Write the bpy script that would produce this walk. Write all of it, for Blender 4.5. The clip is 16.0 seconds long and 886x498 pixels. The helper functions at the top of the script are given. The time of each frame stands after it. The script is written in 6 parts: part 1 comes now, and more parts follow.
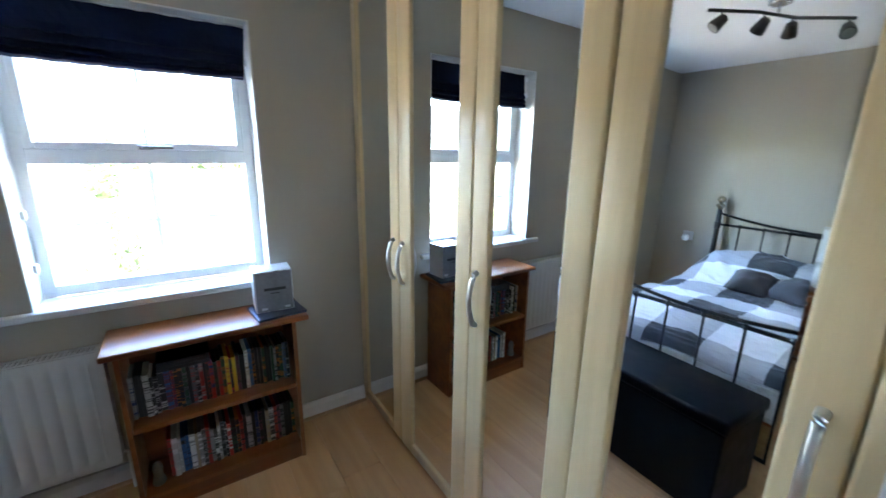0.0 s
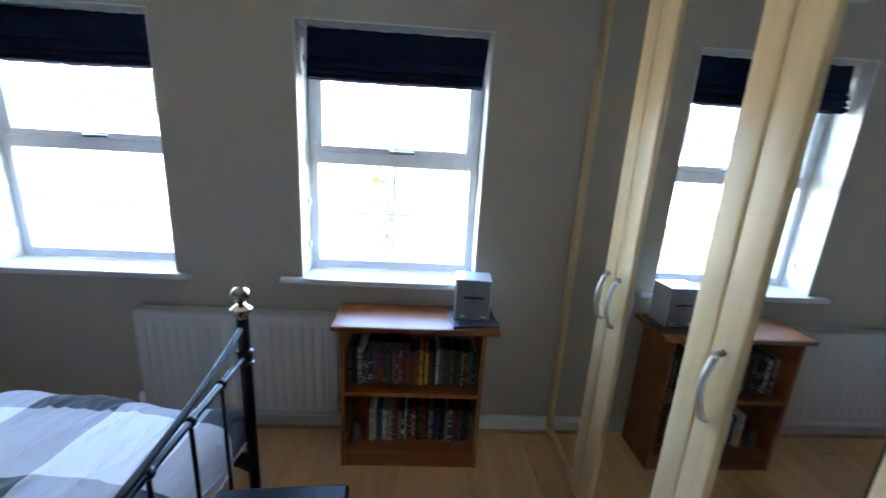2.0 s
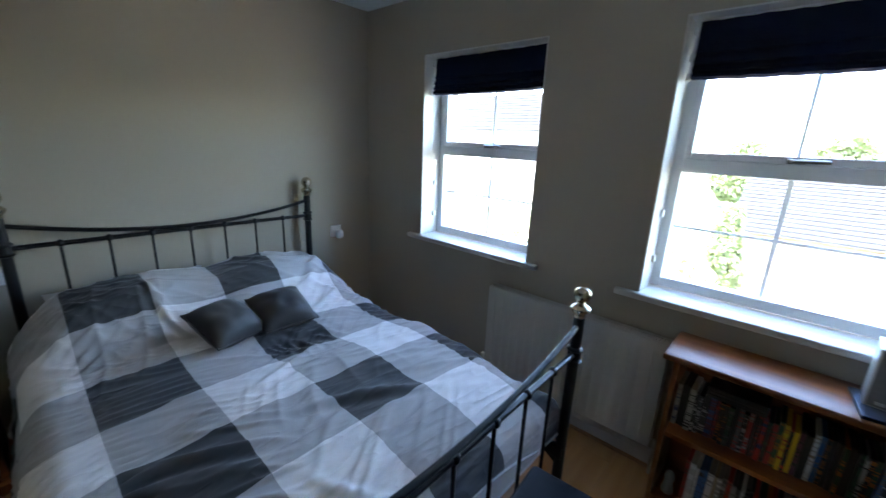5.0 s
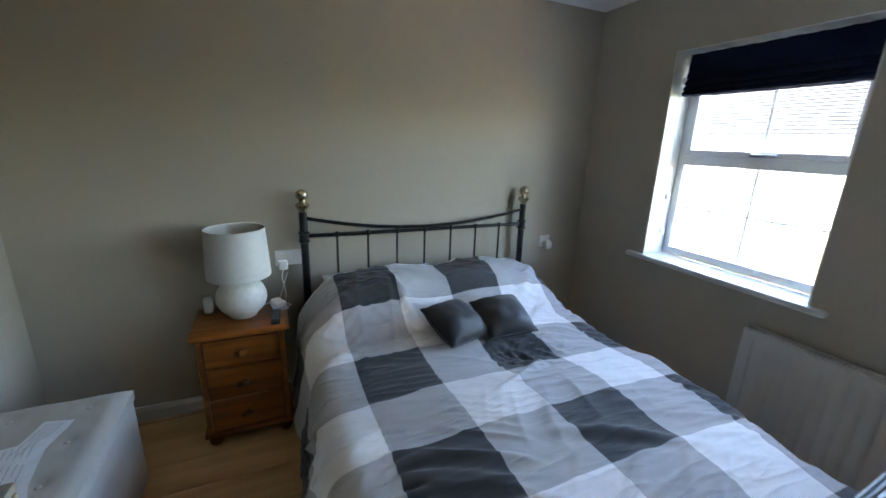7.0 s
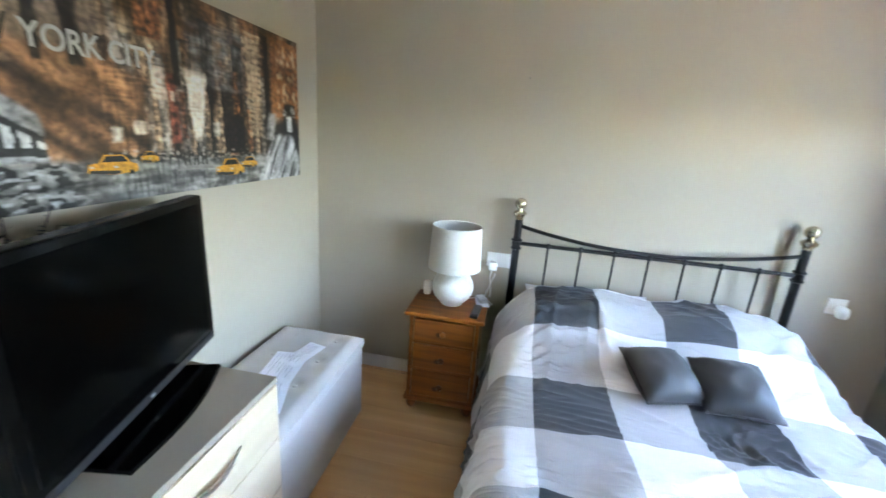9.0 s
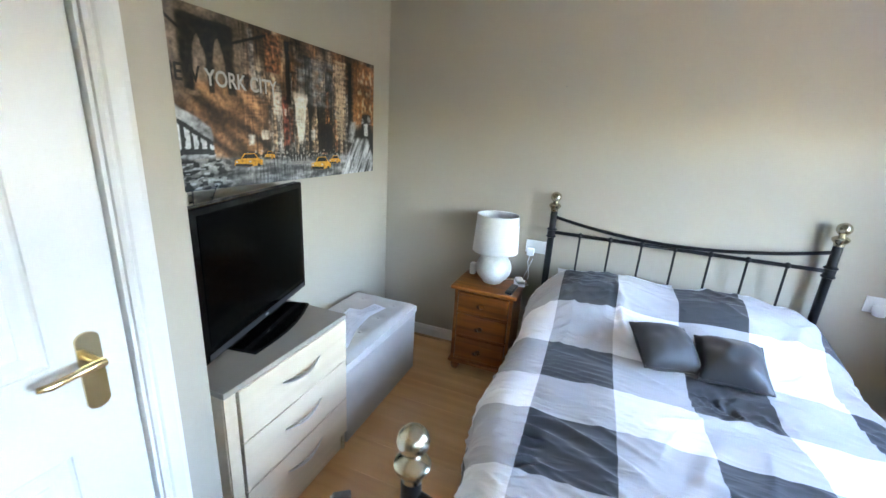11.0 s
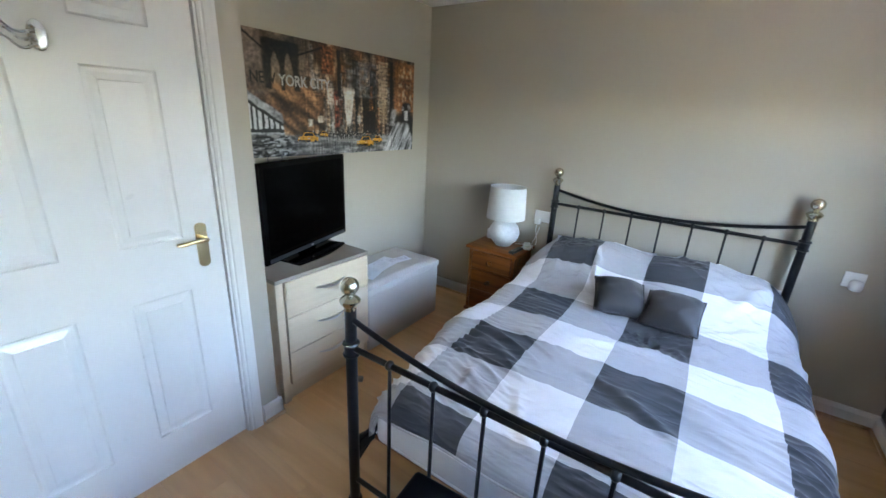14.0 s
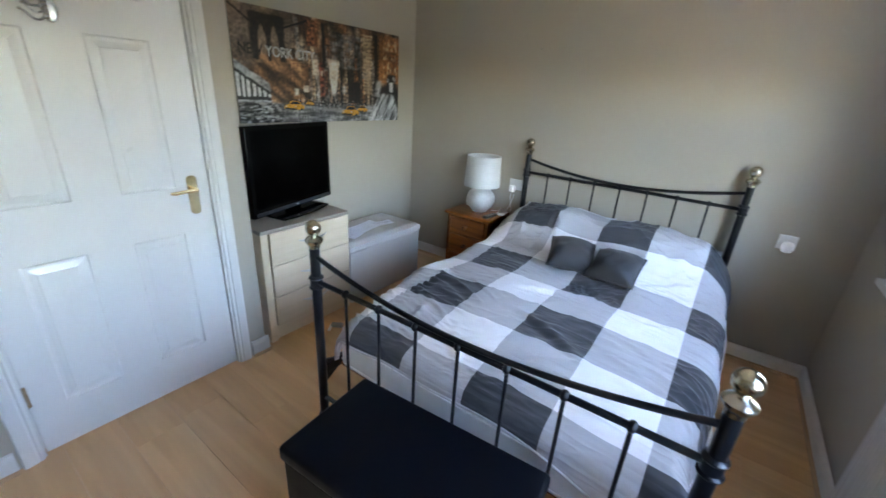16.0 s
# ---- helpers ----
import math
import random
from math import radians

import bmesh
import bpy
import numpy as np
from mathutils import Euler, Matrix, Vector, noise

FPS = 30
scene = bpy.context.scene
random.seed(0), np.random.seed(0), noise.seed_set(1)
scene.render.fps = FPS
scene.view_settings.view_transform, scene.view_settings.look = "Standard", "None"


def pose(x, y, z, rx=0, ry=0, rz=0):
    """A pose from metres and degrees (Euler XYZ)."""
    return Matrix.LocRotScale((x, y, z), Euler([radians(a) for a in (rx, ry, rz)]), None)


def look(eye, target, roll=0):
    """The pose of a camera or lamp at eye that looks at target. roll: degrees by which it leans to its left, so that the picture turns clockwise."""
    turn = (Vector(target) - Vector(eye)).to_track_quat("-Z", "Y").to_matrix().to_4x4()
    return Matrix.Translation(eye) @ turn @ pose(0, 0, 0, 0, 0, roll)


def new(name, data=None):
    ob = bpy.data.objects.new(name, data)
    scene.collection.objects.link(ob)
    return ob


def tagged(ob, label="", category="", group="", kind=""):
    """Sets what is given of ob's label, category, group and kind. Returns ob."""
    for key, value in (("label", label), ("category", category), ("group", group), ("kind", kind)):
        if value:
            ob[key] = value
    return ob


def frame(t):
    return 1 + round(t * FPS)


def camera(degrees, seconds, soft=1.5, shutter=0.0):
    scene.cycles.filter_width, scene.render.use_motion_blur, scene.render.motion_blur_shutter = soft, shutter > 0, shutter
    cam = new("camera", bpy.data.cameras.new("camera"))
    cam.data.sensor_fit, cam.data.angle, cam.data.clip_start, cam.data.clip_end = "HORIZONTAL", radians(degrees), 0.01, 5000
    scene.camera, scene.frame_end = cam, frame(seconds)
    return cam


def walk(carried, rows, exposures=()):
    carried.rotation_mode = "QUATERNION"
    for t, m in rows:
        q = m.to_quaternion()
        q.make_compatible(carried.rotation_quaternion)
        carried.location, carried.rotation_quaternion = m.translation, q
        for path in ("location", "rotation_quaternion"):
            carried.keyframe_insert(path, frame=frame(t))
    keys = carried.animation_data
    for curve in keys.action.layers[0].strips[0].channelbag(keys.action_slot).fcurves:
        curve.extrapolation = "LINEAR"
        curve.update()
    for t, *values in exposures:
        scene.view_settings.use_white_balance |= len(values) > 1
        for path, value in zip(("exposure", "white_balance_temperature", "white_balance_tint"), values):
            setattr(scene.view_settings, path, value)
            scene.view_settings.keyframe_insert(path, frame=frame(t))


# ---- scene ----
cam = camera(96.7, 16.0, shutter=0.5)
PATH = [
    (0, (2.603, -0.071, 1.5), (3.688, 1.541, 1.024), 0.8),
    (0.5, (2.595, -0.028, 1.531), (3.493, 1.698, 1.066), 2.8),
    (1, (2.67, 0.011, 1.545), (3.28, 1.85, 1.051), 3.4),
    (1.5, (2.692, 0.047, 1.549), (3.086, 1.943, 1.049), 3.6),
    (2, (2.678, 0.09, 1.549), (2.778, 2.023, 1.045), 3.3),
    (2.5, (2.681, 0.101, 1.559), (2.495, 2.026, 1.049), 3.8),
    (3, (2.649, 0.099, 1.575), (2.159, 1.96, 1.031), 3.8),
    (3.2, (2.679, 0.093, 1.596), (2.058, 1.907, 1.027), 3.3),
    (5.3, (2.523, 0.045, 1.523), (1.143, 1.399, 1.007), 2.6),
    (5.5, (2.499, 0.021, 1.526), (1.056, 1.308, 1.016), 2.6),
    (6, (2.45, -0.04, 1.532), (0.857, 1.055, 1.019), 2.1),
    (6.5, (2.396, -0.094, 1.526), (0.688, 0.798, 0.988), 2.1),
    (7, (2.297, -0.155, 1.527), (0.535, 0.628, 0.997), 1.9),
    (7.5, (2.24, -0.173, 1.528), (0.425, 0.464, 0.981), 2.7),
    (8, (2.226, -0.142, 1.519), (0.324, 0.142, 0.97), 3.2),
    (8.5, (2.251, -0.058, 1.542), (0.327, -0.073, 0.996), 4.1),
    (9, (2.274, -0.043, 1.542), (0.377, -0.366, 0.998), 4.2),
    (9.2, (2.298, -0.041, 1.52), (0.415, -0.461, 0.99), 3.6),
    (11.3, (2.67, 0.321, 1.568), (0.901, -0.419, 1.001), 4.4),
    (11.5, (2.692, 0.389, 1.571), (0.948, -0.406, 1.0), 5.0),
    (12, (2.745, 0.595, 1.565), (1.073, -0.325, 0.965), 5.3),
    (12.5, (2.807, 0.79, 1.559), (1.205, -0.228, 0.929), 5.2),
    (13, (2.848, 0.871, 1.564), (1.235, -0.125, 0.928), 4.3),
    (13.5, (2.896, 0.881, 1.562), (1.274, -0.099, 0.924), 3.9),
    (14, (2.919, 0.932, 1.566), (1.342, -0.118, 0.926), 3.1),
    (14.5, (2.932, 1.084, 1.563), (1.466, -0.115, 0.922), 5.1),
    (15, (2.977, 1.192, 1.557), (1.551, -0.055, 0.914), 4.9),
    (15.5, (2.991, 1.244, 1.551), (1.555, 0.066, 0.811), 4.3),
    (15.8, (2.998, 1.256, 1.552), (1.518, 0.149, 0.79), 4.4),
    (16, (2.998, 1.29, 1.539), (1.473, 0.227, 0.801), 3.7),
]
EXPOSURES = [(0.0, 6.2, 5950, 13.5), (0.6, 6.02, 5950, 13.5), (1.5, 5.98, 5950, 13.5), (3.0, 5.35, 6050, 12.5), (5.5, 5.06, 6250, 12), (7.0, 5.5, 6600, 12.5), (7.5, 5.56, 6700, 12.5), (9.0, 6.93, 6600, 15.5), (11.5, 6.76, 6450, 16.5), (12.5, 6.52, 6400, 17), (14.5, 6.15, 6600, 17), (16.0, 6.04, 6700, 17)]
walk(cam, [(t, look(eye, target, roll)) for t, eye, target, roll in PATH], EXPOSURES)

# ---- daylight ----
world = bpy.data.worlds.new("sky_world")
scene.world = world
world.use_nodes = True
wn, wl = world.node_tree.nodes, world.node_tree.links
sky = wn.new("ShaderNodeTexSky")
sky.sky_type = "NISHITA"
sky.sun_disc = False
sky.sun_elevation = radians(62)
sky.sun_rotation = radians(200)
sky.dust_density = 1.2
wn["Background"].inputs["Strength"].default_value = 0.15
wl.new(sky.outputs["Color"], wn["Background"].inputs["Color"])

sun_data = bpy.data.lights.new("sun", "SUN")
sun_data.energy, sun_data.angle, sun_data.color = 1.5, radians(2), (1.0, 0.93, 0.83)
sun = new("sun", sun_data)
sun.matrix_basis = look((-5, -12, 30), (0, 0, 0))


# ---- materials ----
def make_mat(name, base, rough=0.5, metal=0.0, vary=0.12, scale=6.0, fine=60.0, bump=0.05, stretch=(1, 1, 1), island=0.0,
             coat=0.0, sheen=0.0, rough_vary=0.1, distort=0.4, spec=0.5):
    """Principled surface with coarse and fine colour variation, uneven gloss and fine relief."""
    m = bpy.data.materials.new(name)
    m.use_nodes = True
    n, l = m.node_tree.nodes, m.node_tree.links
    b = n["Principled BSDF"]
    b.inputs["Metallic"].default_value = metal
    b.inputs["Specular IOR Level"].default_value = spec
    b.inputs["Coat Weight"].default_value = coat
    b.inputs["Sheen Weight"].default_value = sheen
    tc, mp = n.new("ShaderNodeTexCoord"), n.new("ShaderNodeMapping")
    mp.inputs["Scale"].default_value = stretch
    l.new(tc.outputs["Object"], mp.inputs["Vector"])
    oi = n.new("ShaderNodeObjectInfo")
    off = n.new("ShaderNodeVectorMath")
    off.operation = "MULTIPLY_ADD"
    off.inputs[1].default_value = (17.0, 9.0, 13.0)
    l.new(oi.outputs["Random"], off.inputs[0])
    l.new(mp.outputs["Vector"], off.inputs[2])
    a, f = n.new("ShaderNodeTexNoise"), n.new("ShaderNodeTexNoise")
    a.inputs["Scale"].default_value, a.inputs["Detail"].default_value, a.inputs["Distortion"].default_value = scale, 4, distort
    f.inputs["Scale"].default_value, f.inputs["Detail"].default_value = fine, 3
    for t in (a, f):
        l.new(off.outputs["Vector"], t.inputs["Vector"])
    mix = n.new("ShaderNodeMath")
    mix.operation = "MULTIPLY_ADD"
    mix.inputs[1].default_value = 0.4
    l.new(f.outputs["Fac"], mix.inputs[0])
    l.new(a.outputs["Fac"], mix.inputs[2])
    ramp = n.new("ShaderNodeMapRange")
    ramp.inputs["From Min"].default_value, ramp.inputs["From Max"].default_value = 0.4, 1.0
    ramp.inputs["To Min"].default_value, ramp.inputs["To Max"].default_value = 1 - vary, 1 + vary
    l.new(mix.outputs["Value"], ramp.inputs["Value"])
    rnd = n.new("ShaderNodeMath")
    rnd.operation = "MULTIPLY_ADD"
    rnd.inputs[1].default_value, rnd.inputs[2].default_value = island, 1 - island / 2
    l.new(oi.outputs["Random"], rnd.inputs[0])
    amt = n.new("ShaderNodeMath")
    amt.operation = "MULTIPLY"
    l.new(ramp.outputs["Result"], amt.inputs[0])
    l.new(rnd.outputs["Value"], amt.inputs[1])
    col = n.new("ShaderNodeVectorMath")
    col.operation = "SCALE"
    col.inputs[0].default_value = base
    l.new(amt.outputs["Value"], col.inputs["Scale"])
    l.new(col.outputs["Vector"], b.inputs["Base Color"])
    rr = n.new("ShaderNodeMapRange")
    rr.inputs["To Min"].default_value, rr.inputs["To Max"].default_value = max(0.02, rough - rough_vary), min(1, rough + rough_vary)
    l.new(a.outputs["Fac"], rr.inputs["Value"])
    l.new(rr.outputs["Result"], b.inputs["Roughness"])
    if bump:
        bp = n.new("ShaderNodeBump")
        bp.inputs["Strength"].default_value, bp.inputs["Distance"].default_value = bump, 0.004
        l.new(mix.outputs["Value"], bp.inputs["Height"])
        l.new(bp.outputs["Normal"], b.inputs["Normal"])
    return m


def wood_mat(name, dark, light, axis=1, rings=5.0, rough=0.4, island=0.15, knots=False, coat=0.0):
    """Grain drawn out along one axis, with broad figure and pores."""
    m = make_mat(name, light, rough, 0, 0.05, 3, 40, 0.03, island=island, coat=coat)
    n, l = m.node_tree.nodes, m.node_tree.links
    mp = [x for x in n if x.bl_idname == "ShaderNodeMapping"][0]
    s = [9.0, 9.0, 9.0]
    s[axis] = 0.6
    mp.inputs["Scale"].default_value = s
    col = [x for x in n if x.bl_idname == "ShaderNodeVectorMath" and x.operation == "SCALE"][0]
    off = [x for x in n if x.bl_idname == "ShaderNodeVectorMath" and x.operation == "MULTIPLY_ADD"][0]
    w = n.new("ShaderNodeTexNoise")
    w.inputs["Scale"].default_value, w.inputs["Detail"].default_value, w.inputs["Distortion"].default_value = rings * 0.3, 6, 1.2
    l.new(off.outputs["Vector"], w.inputs["Vector"])
    cr = n.new("ShaderNodeValToRGB")
    cr.color_ramp.elements[0].position, cr.color_ramp.elements[1].position = 0.3, 0.68
    cr.color_ramp.elements[0].color, cr.color_ramp.elements[1].color = (*dark, 1), (*light, 1)
    l.new(w.outputs["Fac"], cr.inputs["Fac"])
    src = cr.outputs["Color"]
    if knots:
        tc = [x for x in n if x.bl_idname == "ShaderNodeTexCoord"][0]
        v = n.new("ShaderNodeTexVoronoi")
        v.inputs["Scale"].default_value = 8.5
        l.new(tc.outputs["Object"], v.inputs["Vector"])
        kr = n.new("ShaderNodeValToRGB")
        kr.color_ramp.elements[0].position, kr.color_ramp.elements[1].position = 0.07, 0.17
        kr.color_ramp.elements[0].color, kr.color_ramp.elements[1].color = (0.25, 0.16, 0.1, 1), (1, 1, 1, 1)
        l.new(v.outputs["Distance"], kr.inputs["Fac"])
        mul = n.new("ShaderNodeVectorMath")
        mul.operation = "MULTIPLY"
        l.new(src, mul.inputs[0])
        l.new(kr.outputs["Color"], mul.inputs[1])
        src = mul.outputs["Vector"]
    l.new(src, col.inputs[0])
    return m


def check_mat(name):
    """Woven buffalo check in white, mid grey and charcoal, laid out on the cloth's own UVs in metres."""
    m = make_mat(name, (0.8, 0.8, 0.8), 0.9, 0, 0.05, 8, 300, 0.06, sheen=0.15)
    n, l = m.node_tree.nodes, m.node_tree.links
    col = [x for x in n if x.bl_idname == "ShaderNodeVectorMath" and x.operation == "SCALE"][0]
    uv = n.new("ShaderNodeUVMap")
    uv.uv_map = "cloth"
    sep = n.new("ShaderNodeSeparateXYZ")
    l.new(uv.outputs["UV"], sep.inputs[0])
    bands = []
    for axis, period, start in (("X", 0.58, CHECK_X), ("Y", 0.60, CHECK_Y)):
        sh = n.new("ShaderNodeMath")
        sh.operation = "SUBTRACT"
        sh.inputs[1].default_value = start
        l.new(sep.outputs[axis], sh.inputs[0])
        pm = n.new("ShaderNodeMath")
        pm.operation = "FLOORED_MODULO"
        pm.inputs[1].default_value = period
        l.new(sh.outputs[0], pm.inputs[0])
        lt = n.new("ShaderNodeMath")
        lt.operation = "LESS_THAN"
        lt.inputs[1].default_value = period / 2
        l.new(pm.outputs[0], lt.inputs[0])
        bands.append(lt)
    add = n.new("ShaderNodeMath")
    add.operation = "MULTIPLY_ADD"
    add.inputs[1].default_value = 0.5
    l.new(bands[0].outputs[0], add.inputs[0])
    half = n.new("ShaderNodeMath")
    half.operation = "MULTIPLY"
    half.inputs[1].default_value = 0.5
    l.new(bands[1].outputs[0], half.inputs[0])
    l.new(half.outputs[0], add.inputs[2])
    cr = n.new("ShaderNodeValToRGB")
    cr.color_ramp.interpolation = "CONSTANT"
    e = cr.color_ramp.elements
    e[0].position, e[0].color = 0.0, (0.85, 0.825, 0.82, 1)
    e[1].position, e[1].color = 0.25, (0.455, 0.44, 0.44, 1)
    x = e.new(0.75)
    x.color = (0.052, 0.052, 0.055, 1)
    l.new(add.outputs[0], cr.inputs["Fac"])
    l.new(cr.outputs["Color"], col.inputs[0])
    # fine creasing of the cotton: sharp ridges that come and go, mostly across the bed
    def op(kind, a, b=None):
        nd = n.new("ShaderNodeMath")
        nd.operation = kind
        for k, v in enumerate((a, b)):
            if isinstance(v, (int, float)):
                nd.inputs[k].default_value = v
            elif v is not None:
                l.new(v, nd.inputs[k])
        return nd.outputs[0]

    total = None
    for turn, sc, shift, height in ((0.45, 8.0, 0.0, 1.0), (-0.5, 10.0, 5.0, 0.9), (0.85, 13.0, 9.0, 0.5), (-0.25, 22.0, 14.0, 0.22)):
        mp = n.new("ShaderNodeMapping")
        mp.inputs["Location"].default_value, mp.inputs["Rotation"].default_value, mp.inputs["Scale"].default_value = (shift, shift, 0), (0, 0, turn), (1.0, 0.24, 1.0)
        l.new(uv.outputs["UV"], mp.inputs["Vector"])
        ridge, mask = n.new("ShaderNodeTexNoise"), n.new("ShaderNodeTexNoise")
        ridge.inputs["Scale"].default_value, ridge.inputs["Detail"].default_value, ridge.inputs["Distortion"].default_value = sc, 1.5, 0.25
        mask.inputs["Scale"].default_value, mask.inputs["Detail"].default_value = sc * 0.42, 1
        l.new(mp.outputs["Vector"], ridge.inputs["Vector"])
        l.new(mp.outputs["Vector"], mask.inputs["Vector"])
        sharp = op("POWER", op("MAXIMUM", op("SUBTRACT", 1.0, op("MULTIPLY", op("ABSOLUTE", op("SUBTRACT", ridge.outputs["Fac"], 0.5)), 8.0)), 0.0), 1.6)
        gate = n.new("ShaderNodeMapRange")
        gate.inputs["From Min"].default_value, gate.inputs["From Max"].default_value = 0.44, 0.62
        l.new(mask.outputs["Fac"], gate.inputs["Value"])
        h = op("MULTIPLY", op("MULTIPLY", sharp, gate.outputs["Result"]), height)
        total = h if total is None else op("ADD", total, h)
    bp = [x for x in n if x.bl_idname == "ShaderNodeBump"][0]
    crease = n.new("ShaderNodeBump")
    crease.inputs["Strength"].default_value, crease.inputs["Distance"].default_value = 0.68, 0.011
    l.new(total, crease.inputs["Height"])
    l.new(crease.outputs["Normal"], bp.inputs["Normal"])
    return m


def palette_mat(name, colours, rough=0.45):
    """Printed spines: one colour out of a list for each object, with blocks of a second tone up the spine."""
    m = make_mat(name, (0.5, 0.5, 0.5), rough, 0, 0.1, 40, 200, 0.02)
    n, l = m.node_tree.nodes, m.node_tree.links
    col = [x for x in n if x.bl_idname == "ShaderNodeVectorMath" and x.operation == "SCALE"][0]
    oi = [x for x in n if x.bl_idname == "ShaderNodeObjectInfo"][0]
    tc = [x for x in n if x.bl_idname == "ShaderNodeTexCoord"][0]

    def pick(value):
        cr = n.new("ShaderNodeValToRGB")
        cr.color_ramp.interpolation = "CONSTANT"
        e = cr.color_ramp.elements
        e[0].color, e[1].position, e[1].color = (*colours[0], 1), 1 / len(colours), (*colours[1], 1)
        for i, c in enumerate(colours[2:], 2):
            e.new(i / len(colours)).color = (*c, 1)
        l.new(value, cr.inputs["Fac"])
        return cr.outputs["Color"]

    mp = n.new("ShaderNodeMapping")
    mp.inputs["Scale"].default_value = (4, 0.01, 130)
    l.new(tc.outputs["Object"], mp.inputs["Vector"])
    shift = n.new("ShaderNodeVectorMath")
    shift.operation = "MULTIPLY_ADD"
    shift.inputs[1].default_value = (31, 57, 43)
    l.new(oi.outputs["Random"], shift.inputs[0])
    l.new(mp.outputs["Vector"], shift.inputs[2])
    wn_ = n.new("ShaderNodeTexNoise")
    wn_.inputs["Scale"].default_value, wn_.inputs["Detail"].default_value = 1.0, 1
    l.new(shift.outputs["Vector"], wn_.inputs["Vector"])
    gt = n.new("ShaderNodeMath")
    gt.operation = "GREATER_THAN"
    gt.inputs[1].default_value = 0.57
    l.new(wn_.outputs["Fac"], gt.inputs[0])
    turn = n.new("ShaderNodeMath")
    turn.operation = "MULTIPLY"
    turn.inputs[1].default_value = 7.31
    l.new(oi.outputs["Random"], turn.inputs[0])
    fr = n.new("ShaderNodeMath")
    fr.operation = "FRACT"
    l.new(turn.outputs[0], fr.inputs[0])
    mx = n.new("ShaderNodeMix")
    mx.data_type = "RGBA"
    l.new(gt.outputs[0], mx.inputs[0])
    l.new(pick(oi.outputs["Random"]), mx.inputs[6])
    l.new(pick(fr.outputs[0]), mx.inputs[7])
    l.new(mx.outputs[2], col.inputs[0])
    return m


def glass_mat(name):
    m = bpy.data.materials.new(name)
    m.use_nodes = True
    n, l = m.node_tree.nodes, m.node_tree.links
    n.remove(n["Principled BSDF"])
    tr, gl, mx, fr = (n.new("ShaderNodeBsdfTransparent"), n.new("ShaderNodeBsdfGlossy"), n.new("ShaderNodeMixShader"), n.new("ShaderNodeLayerWeight"))
    gl.inputs["Roughness"].default_value = 0.01
    tr.inputs["Color"].default_value = (0.97, 0.985, 0.98, 1)
    pw, ad = n.new("ShaderNodeMath"), n.new("ShaderNodeMath")
    pw.operation, ad.operation = "POWER", "MULTIPLY_ADD"
    pw.inputs[1].default_value, ad.inputs[1].default_value, ad.inputs[2].default_value = 5.0, 0.9, 0.03
    l.new(fr.outputs["Facing"], pw.inputs[0])
    l.new(pw.outputs[0], ad.inputs[0])
    l.new(ad.outputs[0], mx.inputs[0])
    l.new(tr.outputs[0], mx.inputs[1])
    l.new(gl.outputs[0], mx.inputs[2])
    l.new(mx.outputs[0], n["Material Output"].inputs["Surface"])
    return m


def print_mat(name):
    """Canvas print: the ink laid down in the mesh's own colour layer, under a matt woven ground."""
    m = make_mat(name, (0.3, 0.2, 0.13), 0.65, 0, 0.18, 60, 240, 0.03)
    n, l = m.node_tree.nodes, m.node_tree.links
    col = [x for x in n if x.bl_idname == "ShaderNodeVectorMath" and x.operation == "SCALE"][0]
    ink = n.new("ShaderNodeVertexColor")
    ink.layer_name = "ink"
    l.new(ink.outputs["Color"], col.inputs[0])
    return m


CHECK_X, CHECK_Y = 0.17, 0.125
M_WALL = make_mat("wall_paint", (0.388, 0.347, 0.277), 0.75, 0, 0.025, 1.6, 180, 0.05)
M_CEIL = make_mat("ceiling_paint", (0.80, 0.80, 0.79), 0.85, 0, 0.02, 2, 150, 0.06)
M_WHITE = make_mat("white_gloss_paint", (0.61, 0.60, 0.565), 0.32, 0, 0.02, 3, 90, 0.02)
M_UPVC = make_mat("white_upvc", (0.80, 0.81, 0.82), 0.28, 0, 0.015, 3, 90, 0.0)
M_PLANK = wood_mat("beech_laminate", (0.52, 0.30, 0.145), (0.63, 0.385, 0.195), 1, 4.0, 0.36, 0.035)
M_SUB = make_mat("underlay", (0.12, 0.09, 0.06), 0.9)
M_BEAD = wood_mat("beech_bead", (0.40, 0.25, 0.13), (0.52, 0.34, 0.19), 0, 4.0, 0.4, 0.05)
M_BOOKCASE = wood_mat("cherry_veneer", (0.16, 0.048, 0.008), (0.28, 0.09, 0.016), 0, 5.0, 0.38, 0.05, coat=0.0)
M_BOOKCASE.node_tree.nodes["Principled BSDF"].inputs["Specular IOR Level"].default_value = 0.65
M_PINE = wood_mat("varnished_pine", (0.14, 0.038, 0.004), (0.32, 0.10, 0.012), 1, 6.0, 0.35, 0.08, knots=True, coat=0.2)
M_MAPLE = wood_mat("maple_foil", (0.56, 0.41, 0.215), (0.66, 0.495, 0.275), 2, 3.0, 0.38, 0.03)
M_CREAM = wood_mat("cream_maple_foil", (0.59, 0.475, 0.325), (0.64, 0.52, 0.37), 0, 3.0, 0.45, 0.02)
M_CHESTTOP = make_mat("taupe_laminate", (0.30, 0.26, 0.21), 0.5, 0, 0.05, 5, 100, 0.02)
M_MIRROR = make_mat("mirror_silver", (0.88, 0.90, 0.89), 0.0, 1.0, 0.0, 3, 90, 0.0, rough_vary=0.0)
M_BLACK = make_mat("black_satin_enamel", (0.004, 0.0045, 0.006), 0.30, 0, 0.1, 20, 150, 0.0, spec=0.4, rough_vary=0.03)
